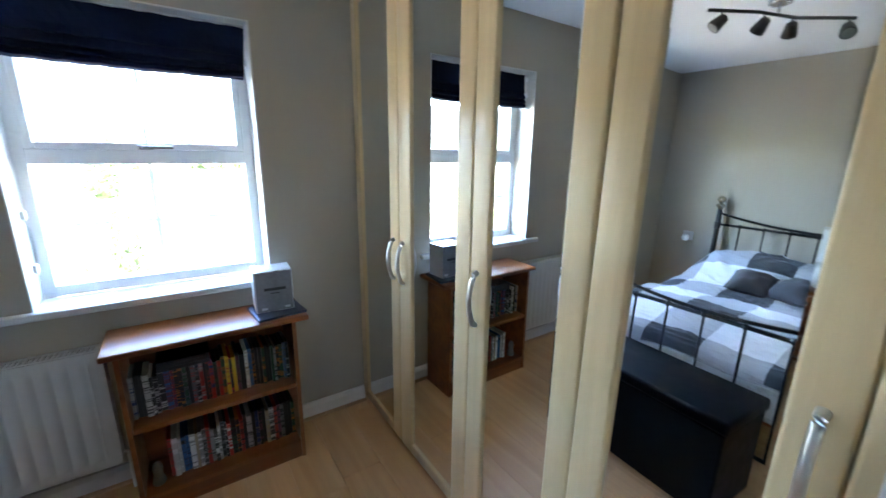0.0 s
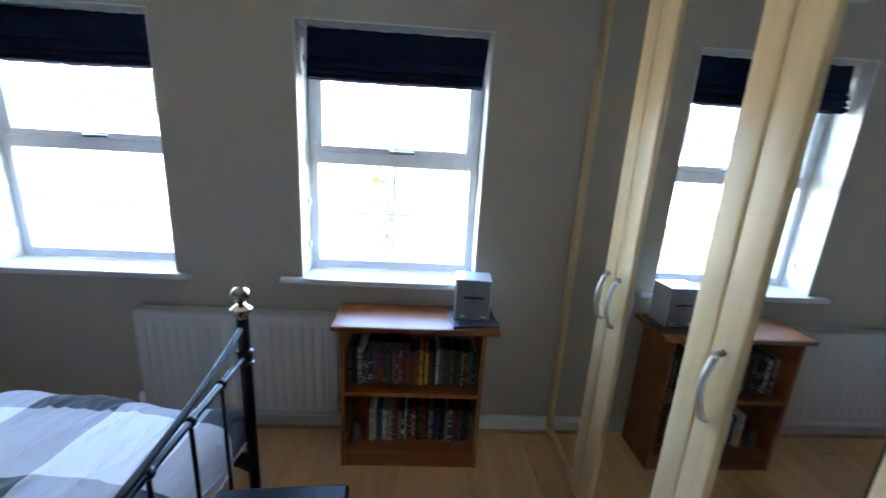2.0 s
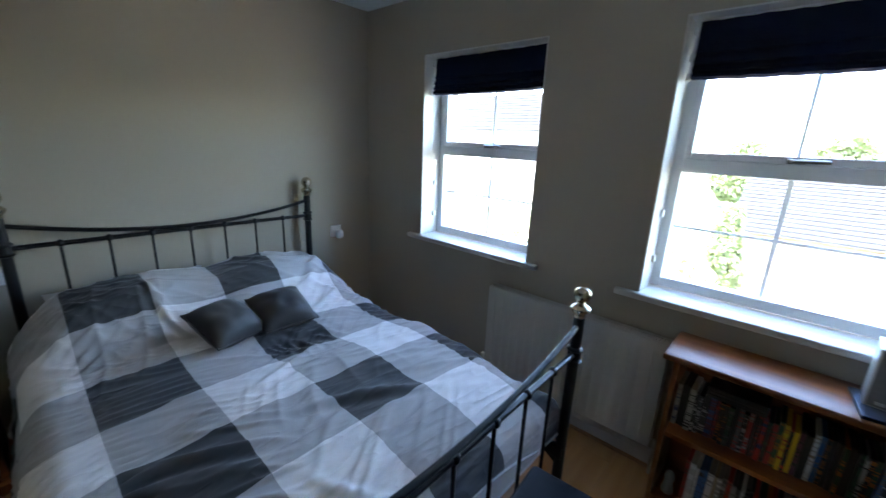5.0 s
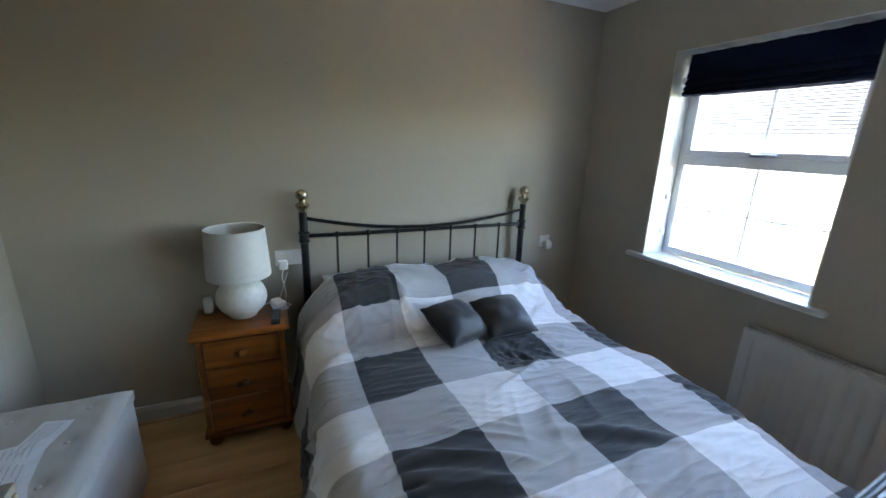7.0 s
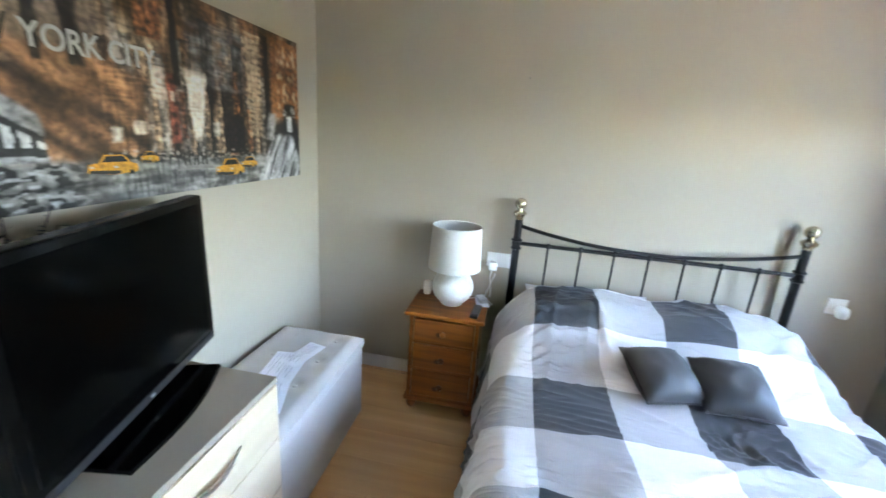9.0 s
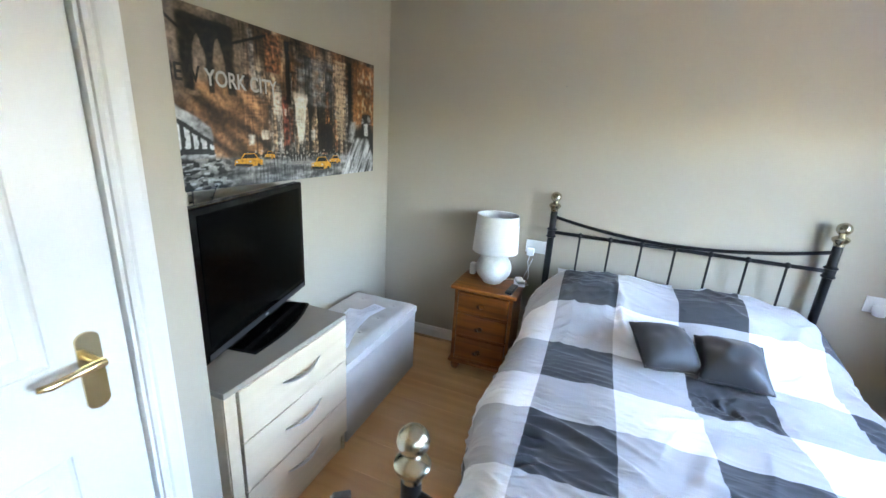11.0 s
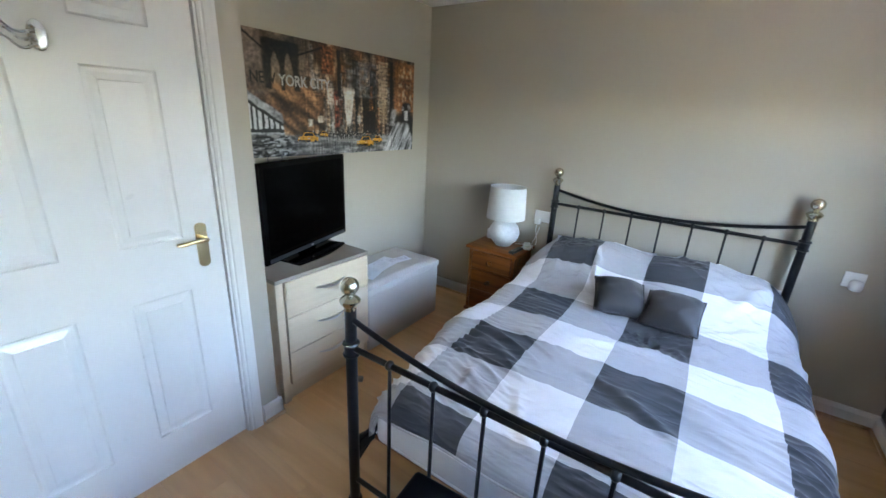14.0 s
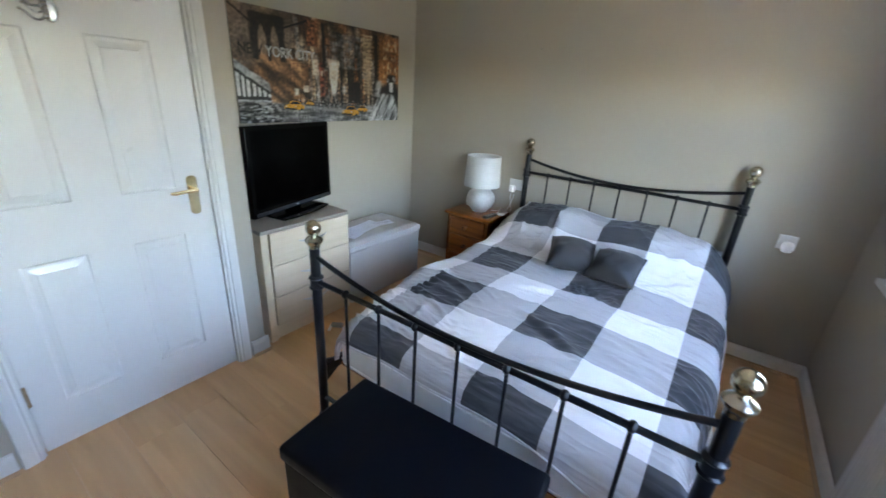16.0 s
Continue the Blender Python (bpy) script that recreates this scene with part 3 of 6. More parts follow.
part("architrave", architrave(DOOR_X0 - 0.008, -1, DOOR_H + 0.008), M_WHITE, door)
part("architrave", architrave(DOOR_X1 + 0.008, 1, DOOR_H + 0.008), M_WHITE, door)
part("architrave", box(B(), DOOR_X0 - 0.07, DOOR_X1 + 0.07, Y_DOOR, Y_DOOR + 0.018, DOOR_H + 0.01, DOOR_H + 0.074, 0.004), M_WHITE, door)
yd = Y_DOOR - 0.016
bm = B()
outline = []
for k in range(13):
    a = math.pi * k / 12
    outline.append((2.197 + 0.022 * math.cos(a), 1.088 + 0.018 * math.sin(a)))
for k in range(13):
    a = math.pi + math.pi * k / 12
    outline.append((2.197 + 0.022 * math.cos(a), 0.938 + 0.018 * math.sin(a)))
prism(bm, outline, yd, yd + 0.007)
handle = part("door_handle", bm, M_GOLD, door, "polished brass backplate with a lever")
bm = B()
tube(bm, [(2.197, yd + 0.007, 1.042), (2.197, yd + 0.04, 1.042)], 0.010, 12)
tube(bm, [(2.190, yd + 0.042, 1.042), (2.215, yd + 0.045, 1.044), (2.25, yd + 0.046, 1.043), (2.285, yd + 0.045, 1.039), (2.305, yd + 0.040, 1.041)], [0.010, 0.0095, 0.008, 0.0085, 0.006], 10)
part("lever", bm, M_GOLD, handle, smooth=True)
for z in (0.25, 1.08, 1.75):
    bm = B()
    tube(bm, [(DOOR_X1 + 0.002, yd + 0.008, z), (DOOR_X1 + 0.002, yd + 0.008, z + 0.10)], 0.0075, 10)
    box(bm, DOOR_X1 - 0.014, DOOR_X1 + 0.014, yd - 0.001, yd + 0.003, z, z + 0.10)
    part("hinge", bm, M_BRASS, door, "small brass butt hinge")
hook = thing("coat_hook", (2.56, yd, 1.68), "chrome triple swivel coat hook screwed to the door", "hook")
bm = B()
bmesh.ops.create_uvsphere(bm, u_segments=20, v_segments=12, radius=1, matrix=Matrix.Translation((2.546, yd, 1.724)) @ Matrix.Diagonal((0.023, 0.006, 0.042, 1)))
part("backplate", bm, M_CHROME, hook, smooth=True)
bm = B()
lathe(bm, [(0.001, 1.684), (0.006, 1.686)] + [(0.0075 if k % 2 else 0.0045, 1.690 + 0.006 * k) for k in range(10)] + [(0.001, 1.750)], 2.557, yd + 0.011, 12)
part("swivel_pin", bm, M_CHROME, hook, smooth=True)
for z0, sag, reach, outward, curl in ((1.732, 0.006, 0.070, 0.014, 0.024), (1.716, 0.010, 0.058, 0.024, 0.014), (1.700, 0.016, 0.070, 0.032, 0.010)):
    bm = B()
    pts = []
    for k in range(9):
        f = k / 8
        pts.append((2.560 + reach * f, yd + 0.014 + outward * f, z0 - sag * math.sin(math.pi * min(1, f * 1.25)) + curl * max(0, f - 0.55) ** 1.3 / 0.354))
    tube(bm, pts, [0.0048 - 0.0013 * k / 8 for k in range(9)], 8)
    bmesh.ops.create_uvsphere(bm, u_segments=8, v_segments=6, radius=0.005, matrix=Matrix.Translation(pts[-1]))
    part("prong", bm, M_CHROME, hook, smooth=True)


# ---- fitted wardrobe with mirror doors ----
ward = thing("fitted_wardrobe", (3.72, 0.66, 0), "pale maple fitted wardrobe with full-height mirror doors", "wardrobe")
WARD_TOP = 2.30
bm = B()
box(bm, X_WARD + 0.045, X_BACK - 0.002, Y_DOOR + 0.04, Y_WIN - 0.004, 0.06, WARD_TOP)
part("carcass", bm, M_MAPLE, ward)
part("plinth", box(B(), X_WARD + 0.03, X_BACK - 0.01, Y_DOOR + 0.04, Y_WIN - 0.004, 0.0, 0.06), M_MAPLE, ward)
part("end_strip", box(B(), X_WARD, X_WARD + 0.024, Y_WIN - 0.03, Y_WIN - 0.004, 0, WARD_TOP, 0.002), M_MAPLE, ward)
part("cornice", box(B(), X_WARD - 0.012, X_BACK - 0.002, Y_DOOR + 0.035, Y_WIN - 0.004, WARD_TOP, WARD_TOP + 0.03, 0.006), M_MAPLE, ward)
part("filler_panel", box(B(), X_WARD, X_WARD + 0.024, Y_DOOR + 0.04, -0.49, 0, WARD_TOP, 0.002), M_MAPLE, ward)
JOINTS = (1.968, 1.498, 0.968, 0.493, 0.0, -0.488)


def ward_door(y1, y0, handle_y, near=0.092, far=0.092, ajar=0.0, tip=0.0):
    """A framed door: rounded stiles and rails round a bevelled mirror, with a bow handle."""
    y0, y1, z0, z1 = y0 + 0.002, y1 - 0.002, 0.035, WARD_TOP - 0.005
    bm = B()
    for a, b in ((y0, y0 + near), (y1 - far, y1)):
        box(bm, X_WARD - 0.004, X_WARD + 0.020, a, b, z0, z1, 0.009, 3)
    for a, b in ((z0, z0 + 0.055), (z1 - 0.10, z1)):
        box(bm, X_WARD - 0.003, X_WARD + 0.020, y0 + near - 0.01, y1 - far + 0.01, a, b, 0.008, 3)
    d = part("door", bm, M_MAPLE, ward, smooth=True)
    a, b, c, e = y0 + near - 0.006, y1 - far + 0.006, z0 + 0.05, z1 - 0.094
    bm = B()
    g = 0.014
    outer = [bm.verts.new((X_WARD + 0.0095, p, q)) for p, q in ((a, c), (b, c), (b, e), (a, e))]
    inner = [bm.verts.new((X_WARD + 0.0075, p, q)) for p, q in ((a + g, c + g), (b - g, c + g), (b - g, e - g), (a + g, e - g))]
    back = [bm.verts.new((X_WARD + 0.014, p, q)) for p, q in ((a, c), (b, c), (b, e), (a, e))]
    bm.faces.new(inner)
    bm.faces.new(back[::-1])
    for k in range(4):
        bm.faces.new((outer[k], outer[(k + 1) % 4], inner[(k + 1) % 4], inner[k]))
        bm.faces.new((back[k], back[(k + 1) % 4], outer[(k + 1) % 4], outer[k]))
    part("mirror", bm, M_MIRROR, d, "bevelled mirror panel")
    if handle_y is not None:
        bm = B()
        pts = [(X_WARD - 0.004, handle_y, 0.915), (X_WARD - 0.020, handle_y, 0.922)]
        for k in range(9):
            s = k / 8
            pts.append((X_WARD - 0.022 - 0.016 * math.sin(math.pi * s), handle_y, 0.93 + 0.16 * s))
        pts += [(X_WARD - 0.020, handle_y, 1.098), (X_WARD - 0.004, handle_y, 1.105)]
        tube(bm, pts, [0.0105] + [0.0095] * (len(pts) - 2) + [0.0105], 10)
        part("handle", bm, M_NICKEL, d, "brushed nickel bow handle", smooth=True)
    d.rotation_euler = (0, radians(tip), radians(ajar))
    if tip:
        d.location.x -= 0.016 * tip
    return d


for (y1, y0), hy, far, ajar, tip in zip(zip(JOINTS, JOINTS[1:]), (1.545, 1.452, 0.925, 0.045, -0.045), (0.040, 0.105, 0.092, 0.095, 0.092), (0, 0.3, 0.3, 0.8, 0), (0, 0, 0, 0.9, 0)):
    ward_door(y1, y0, hy, 0.09, far, ajar, tip)

# ---- radiator ----
rad = thing("radiator", (1.77, 1.95, 0.10), "white enamelled panel radiator below the windows", "radiator")
bm = B()
rx0, rx1, ry, rz0, rz1 = 1.292, 2.262, 1.905, 0.165, 0.70
n = 18
pitch = (rx1 - rx0 - 0.06) / n
xs = [rx0, rx0 + 0.03]
for i in range(n):
    a = rx0 + 0.03 + i * pitch
    xs += [a + pitch * 0.34, a + pitch * 0.46, a + pitch * 0.56, a + pitch * 0.68]
xs += [rx1 - 0.03, rx1]
ys = [0.0, 0.0] + [-0.007, 0.0, 0.0, -0.007] * n + [0.0, 0.0]
for za, zb, flat in ((rz0, rz0 + 0.03, (1, 1)), (rz0 + 0.03, rz0 + 0.05, (1, 0)), (rz0 + 0.05, rz1 - 0.06, (0, 0)), (rz1 - 0.06, rz1 - 0.04, (0, 1)), (rz1 - 0.04, rz1 - 0.002, (1, 1))):
    lo = [bm.verts.new((x, ry - 0.007 if flat[0] and 0 < k < len(xs) - 1 else ry + y, za)) for k, (x, y) in enumerate(zip(xs, ys))]
    hi = [bm.verts.new((x, ry - 0.007 if flat[1] and 0 < k < len(xs) - 1 else ry + y, zb)) for k, (x, y) in enumerate(zip(xs, ys))]
    for k in range(len(xs) - 1):
        bm.faces.new((lo[k], lo[k + 1], hi[k + 1], hi[k]))
bmesh.ops.remove_doubles(bm, verts=bm.verts, dist=1e-5)
box(bm, rx0 + 0.001, rx1 - 0.001, ry + 0.0005, ry + 0.012, rz0, rz1 - 0.003)
part("front_panel", bm, M_RAD, rad, smooth=True)
part("side_panel", box(B(), rx0 - 0.002, rx0 + 0.0, ry, 1.975, rz0 + 0.02, rz1), M_RAD, rad)
part("side_panel", box(B(), rx1, rx1 + 0.002, ry, 1.975, rz0 + 0.02, rz1), M_RAD, rad)
bm = B()
box(bm, rx0, rx1, ry + 0.004, ry + 0.010, rz1 - 0.002, rz1 + 0.004)
box(bm, rx0, rx1, 1.965, 1.971, rz1 - 0.002, rz1 + 0.004)
for i in range(60):
    x = rx0 + (i + 0.5) * (rx1 - rx0) / 60
    box(bm, x - 0.003, x + 0.003, ry + 0.010, 1.965, rz1 - 0.002, rz1 + 0.002)
part("top_grille", bm, M_RAD, rad)
part("back_panel", box(B(), rx0, rx1, 1.972, 1.984, rz0, rz1 - 0.01), M_RAD, rad)
bm = B()
tube(bm, [(rx0 - 0.035, 1.94, 0.0), (rx0 - 0.035, 1.94, 0.17)], 0.0075, 10)
part("pipe", bm, M_RAD, rad)
bm = B()
lathe(bm, [(0.011, 0.165), (0.017, 0.17), (0.019, 0.21), (0.015, 0.226), (0.006, 0.23)], rx0 - 0.035, 1.94, 14)
tube(bm, [(rx0 - 0.03, 1.94, 0.19), (rx0 + 0.01, 1.94, 0.19)], 0.009, 10)
part("valve", bm, M_PLASTIC, rad, "white plastic valve cap", smooth=True)
bm = B()
tube(bm, [(rx1 + 0.02, 1.94, 0.0), (rx1 + 0.02, 1.94, 0.19), (rx1 - 0.01, 1.94, 0.19)], 0.0075, 10)
part("pipe", bm, M_RAD, rad)

# ---- bookcase with film cases ----
bc = thing("bookcase", (2.655, 1.84, 0), "low cherry-veneered bookcase with two full shelves under the window", "bookcase")
bx0, bx1, byf, byb = 2.322, 2.985, 1.712, 1.962
bm = B()
box(bm, 2.283, 3.042, 1.690, 1.972, 0.733, 0.758, 0.008, 3)
part("top", bm, M_BOOKCASE, bc, smooth=True)
part("side", box(B(), bx0, bx0 + 0.018, byf, byb, 0, 0.733, 0.001), M_BOOKCASE, bc)
part("side", box(B(), bx1 - 0.018, bx1, byf, byb, 0, 0.733, 0.001), M_BOOKCASE, bc)
part("back", box(B(), bx0 + 0.018, bx1 - 0.018, byb - 0.006, byb, 0.03, 0.733), M_BOOKCASE, bc)
part("shelf", box(B(), bx0 + 0.018, bx1 - 0.018, byf + 0.004, byb - 0.006, 0.392, 0.414, 0.003), M_BOOKCASE, bc)
part("shelf", box(B(), bx0 + 0.018, bx1 - 0.018, byf + 0.004, byb - 0.006, 0.072, 0.090, 0.001), M_BOOKCASE, bc)
part("plinth", box(B(), bx0 + 0.018, bx1 - 0.018, byf + 0.006, byf + 0.022, 0.0, 0.072), M_BOOKCASE, bc)

rng = random.Random(7)
case_meshes = {}


def film_case(x, y, z, w, h, m, label):
    key = (round(w, 4), round(h, 4), m.name)
    if key not in case_meshes:
        bm = B()
        box(bm, -w / 2, w / 2, 0, 0.135, 0, h, 0.0012, 1)
        me = bpy.data.meshes.new("film_case")
        bm.to_mesh(me)
        bm.free()
        me.materials.append(m)
        case_meshes[key] = me
    ob = new("film_case", case_meshes[key])
    ob.matrix_basis = pose(x, y, z, 0, 0, 0)
    return tagged(ob, label, "film case", "film cases on the bookcase shelves")


for zs, start, pale, yellow in ((0.4145, 0.021, (0.62, 0.72), (0.545, 0.595)), (0.0905, 0.11, (0.18, 0.48), (0.50, 0.52))):
    x = bx0 + start
    while x < bx1 - 0.036:
        w = rng.choice((0.0148, 0.0148, 0.0148, 0.011, 0.021))
        h = rng.choice((0.19, 0.19, 0.19, 0.178, 0.172))
        f = (x - bx0) / (bx1 - bx0)
        m, lab = M_DVD, "slim film case with a dark printed spine"
        if yellow[0] < f < yellow[1]:
            m, lab = M_DVD_YELLOW, "slim film case with a yellow printed spine"
        elif (pale[0] < f < pale[1] and rng.random() < 0.5) or (zs < 0.2 and 0.74 < f < 0.80):
            m, lab = M_DVD_PALE, "slim film case with a pale printed spine"
        film_case(x + w / 2, byf + 0.070 + rng.uniform(0, 0.02), zs, w, h, m, lab)
        x += w + 0.0006
    if zs > 0.2:
        flat_x = bx0 + 0.12
        for k in range(3):
            bm = B()
            box(bm, flat_x, flat_x + 0.19, byf + 0.06, byf + 0.195, 0.6048 + k * 0.0149, 0.6048 + k * 0.0149 + 0.0146, 0.001, 1)
            part("film_case", bm, M_BLACKPLASTIC, label="slim dark film case lying flat on the row", category="film case", group="film cases on the bookcase shelves")
fig = thing("ornament", (bx0 + 0.065, byf + 0.07, 0.0905), "small grey ornament standing on the lower shelf", "ornament")
bm = B()
lathe(bm, [(0.022, 0.0905), (0.026, 0.10), (0.017, 0.14), (0.021, 0.165), (0.015, 0.19), (0.004, 0.20)], bx0 + 0.065, byf + 0.07, 14)
part("body", bm, M_GREY, fig, smooth=True)

tin = thing("box_set", (2.925, 1.83, 0.7705), "grey and silver printed box set, sides paled as window-lit, on a dark card folder", "box", turn=-4)
# case is paler than its cover: window light on the sides put into colour
bm = B()
box(bm, -0.088, 0.078, -0.045, 0.085, 0.0, 0.195, 0.003)
part("case", bm, M_SILVER_AND_LITSIDE, tin, local=True)
bm = B()
box(bm, -0.080, 0.074, -0.0466, -0.0452, 0.004, 0.190)
part("cover_panel", bm, M_TIN, tin, "dark grey printed cover", local=True)
part("lettering_bar", box(B(), -0.046, 0.046, -0.0482, -0.0468, 0.103, 0.116), M_BLACKPLASTIC, tin, local=True)
part("lettering_bar", box(B(), -0.02, 0.02, -0.0482, -0.0468, 0.088, 0.092), M_BLACKPLASTIC, tin, local=True)
for x in (-0.05, 0.05):
    part("lettering_bar", box(B(), x - 0.012, x + 0.012, -0.0482, -0.0468, 0.012, 0.022), M_SILVER_AND_LITSIDE, tin, "small pale print at the foot", local=True)
card = thing("card_folder", (2.935, 1.815, 0.758), "dark blue printed card folder lying under the box set", "folder", turn=6)
bm = B()
box(bm, -0.115, 0.10, -0.095, 0.10, 0.0, 0.012, 0.002)
part("cover", bm, M_BLUEPRINT, card, local=True)

# ---- bed ----
bed = thing("bed_frame", (1.05, 0.71, 0), "black metal double bed frame with aged brass ball finials", "bed")
BY0, BY1, BXH, BXF = -0.012, 1.435, 0.058, 2.042


def bed_end(left, right, ball, curve_end, curve_mid, rail, low):
    """Two posts with finials, a dipping top rail, a straight rail, a lower rail and seven balusters between them."""
    (xa, ya), (xb, yb) = left, right

    def on(s, z):
        return (xa + (xb - xa) * s, ya + (yb - ya) * s, z)

    for x, y in (left, right):
        bm = B()
        lathe(bm, [(0.026, 0.0), (0.030, 0.008), (0.026, 0.02), (0.0215, 0.024), (0.0215, rail - 0.035), (0.030, rail - 0.032), (0.032, rail - 0.026), (0.026, rail - 0.02),
                   (0.026, rail + 0.012), (0.032, rail + 0.018), (0.030, rail + 0.024), (0.0215, rail + 0.03), (0.0215, ball - 0.092), (0.019, ball - 0.09)], x, y, 18)
        post = part("post", bm, M_BLACK, bed, smooth=True)
        bm = B()
        prof = [(0.014, ball - 0.092), (0.0225, ball - 0.089), (0.0225, ball - 0.078), (0.026, ball - 0.074), (0.036, ball - 0.060), (0.037, ball - 0.052), (0.028, ball - 0.042),
                (0.016, ball - 0.036), (0.013, ball - 0.031)]
        for k in range(1, 12):
            a = -math.pi / 2 + math.pi * (0.12 + 0.88 * k / 12)
            prof.append((0.0325 * math.cos(a), ball + 0.0325 * math.sin(a)))
        prof.append((0.003, ball + 0.0326))
        lathe(bm, prof, x, y, 22)
        part("finial", bm, M_BRASS, post, "aged brass ball finial", smooth=True)
    bm = B()
    tube(bm, [on(k / 24, curve_mid + (curve_end - curve_mid) * abs(k / 12 - 1) ** 2.0) for k in range(25)], 0.0105, 10)
    part("curved_rail", bm, M_BLACK, bed, smooth=True)
    bm = B()
    tube(bm, [on(0, rail), on(0.5, rail), on(1, rail)], 0.0115, 10)
    part("straight_rail", bm, M_BLACK, bed, smooth=True)
    bm = B()
    tube(bm, [on(0, low), on(1, low)], 0.0105, 10)
    part("lower_rail", bm, M_BLACK, bed, smooth=True)
    for k in range(1, 8):
        bm = B()
        tube(bm, [on(k / 8, low), on(k / 8, rail)], 0.0068, 8)
        bar = part("baluster", bm, M_BLACK, bed, smooth=True)
        bm = B()
        bmesh.ops.create_uvsphere(bm, u_segments=12, v_segments=8, radius=0.0185, matrix=Matrix.Translation(on(k / 8, rail)) @ Matrix.Diagonal((1, 0.85, 1.0, 1)))
        part("collar", bm, M_BLACK, bar, smooth=True)


bed_end((0.050, 0.0), (0.068, 1.422), 1.219, 1.096, 1.012, 0.992, 0.30)
bed_end((2.058, -0.020), (2.028, 1.446), 0.992, 0.868, 0.768, 0.748, 0.125)
for y in (BY0, BY1):
    part("side_rail", box(B(), BXH, BXF, y - 0.012, y + 0.012, 0.26, 0.315, 0.004), M_BLACK, bed)
    s = 1 if y < 0.5 else -1
    bm = B()
    prism(bm, [(BXF - 0.003, 0.335), (BXF - 0.10, 0.30), (BXF - 0.10, 0.275), (BXF - 0.003, 0.215)], y - 0.006, y + 0.006)
    part("bracket", bm, M_BLACK, bed)
bm = B()
for k in range(10):
    x = 0.18 + k * 0.19
    box(bm, x, x + 0.07, BY0, BY1, 0.262, 0.276, 0.001)
part("slats", bm, M_PINE, bed, kind="stuff")

mat_ob = thing("mattress", (1.04, 0.71, 0.277), "white quilted double mattress on the bed frame", "mattress")
bm = B()
box(bm, 0.085, 1.985, 0.02, 1.40, 0.277, 0.468, 0.035, 4)
part("body", bm, M_MATTRESS, mat_ob, smooth=True)
for z in (0.312, 0.435):
    bm = B()
    tube(bm, [(1.986, 0.06, z), (1.987, 0.7, z), (1.986, 1.36, z)], 0.004, 6)
    tube(bm, [(0.12, 0.019, z), (1.0, 0.018, z), (1.97, 0.019, z)], 0.004, 6)
    tube(bm, [(0.12, 1.401, z), (1.0, 1.402, z), (1.97, 1.401, z)], 0.004, 6)
    part("piping", bm, M_MATTRESS, mat_ob)


def cushion_mesh(w, d, h, n=18, seed=0):
    """A stuffed square cushion with pinched corners and a piped edge."""
    bm = B()
    top, bot = [], []
    for i in range(n + 1):
        rt, rb = [], []
        for j in range(n + 1):
            u, v = 2 * i / n - 1, 2 * j / n - 1
            full = max(0.0, (1 - abs(u) ** 2.6) * (1 - abs(v) ** 2.6)) ** 0.55
            pinch = 1 - 0.05 * (1 - abs(u) ** 2) * abs(v) ** 3 - 0.05 * (1 - abs(v) ** 2) * abs(u) ** 3
            wob = 0.014 * noise.noise(Vector((u * 2.2 + seed, v * 2.2, seed))) * full
            x, y = u * w / 2 * pinch, v * d / 2 * pinch
            rt.append(bm.verts.new((x, y, h / 2 * full + wob)))
            rb.append(bm.verts.new((x, y, -h / 2 * full + wob * 0.3)))
        top.append(rt)
        bot.append(rb)
    for i in range(n):
        for j in range(n):
            bm.faces.new((top[i][j], top[i + 1][j], top[i + 1][j + 1], top[i][j + 1]))
            bm.faces.new((bot[i][j], bot[i][j + 1], bot[i + 1][j + 1], bot[i + 1][j]))
    bmesh.ops.remove_doubles(bm, verts=bm.verts, dist=1e-4)
    return bm


def cushion(name, m, w, d, h, mat_, label, category, group, seed, piping=True):
    ob = thing(name, m.translation, label, category, group)
    ob.matrix_basis = m
    part("cover", cushion_mesh(w, d, h, 18, seed), mat_, ob, smooth=True, local=True)
    if piping:
        bm = B()
        pts = []
        for k in range(65):
            s = (k % 64) / 16
            side, f = int(s), (s % 1) * 2 - 1
            u, v = ((f, -1), (1, f), (-f, 1), (-1, -f))[side]
            pinch = 1 - 0.05 * (1 - f * f)
            pts.append((u * w / 2 * pinch, v * d / 2 * pinch, 0))
        tube(bm, pts, 0.004, 6)
        part("piping", bm, mat_, ob, smooth=True, local=True)
    return ob


cushion("pillow", pose(0.262, 0.415, 0.66, 0, 33, 3), 0.42, 0.66, 0.17, M_PILLOW, "pale grey cotton pillow under the duvet", "pillow", "pillows at the headboard", 3, False)
cushion("pillow", pose(0.27, 1.06, 0.63, 0, 24, -2), 0.42, 0.66, 0.17, M_PILLOW, "pale grey cotton pillow under the duvet", "pillow", "pillows at the headboard", 5, False)


# ---- duvet ----
def smoothstep(a, b, v):
    s = min(1, max(0, (v - a) / (b - a)))
    return s * s * (3 - 2 * s)


def duvet_top(x, y):
    """Height of the duvet's upper side over the mattress and the pillows."""
    z = 0.578 + 0.028 * math.sin(math.pi * min(1, max(0, y / 1.42)))
    z += 0.205 * smoothstep(0.62, 0.33, x) * (0.95 + 0.05 * math.cos((y - 0.37) / 0.68 * 2 * math.pi)) * smoothstep(-0.12, 0.16, y) * smoothstep(1.54, 1.28, y)
    z -= 0.05 * smoothstep(1.6, 2.0, x)
    z -= 0.030 * math.exp(-((x - 0.93) / 0.19) ** 2)
    z -= 0.030 * math.exp(-((x - 0.90) ** 2 + (y - 0.88) ** 2) / 0.022)
    z -= 0.012 * math.exp(-((x - 0.34) ** 2 / 0.03 + (y - 0.70) ** 2 / 0.008))
    return z


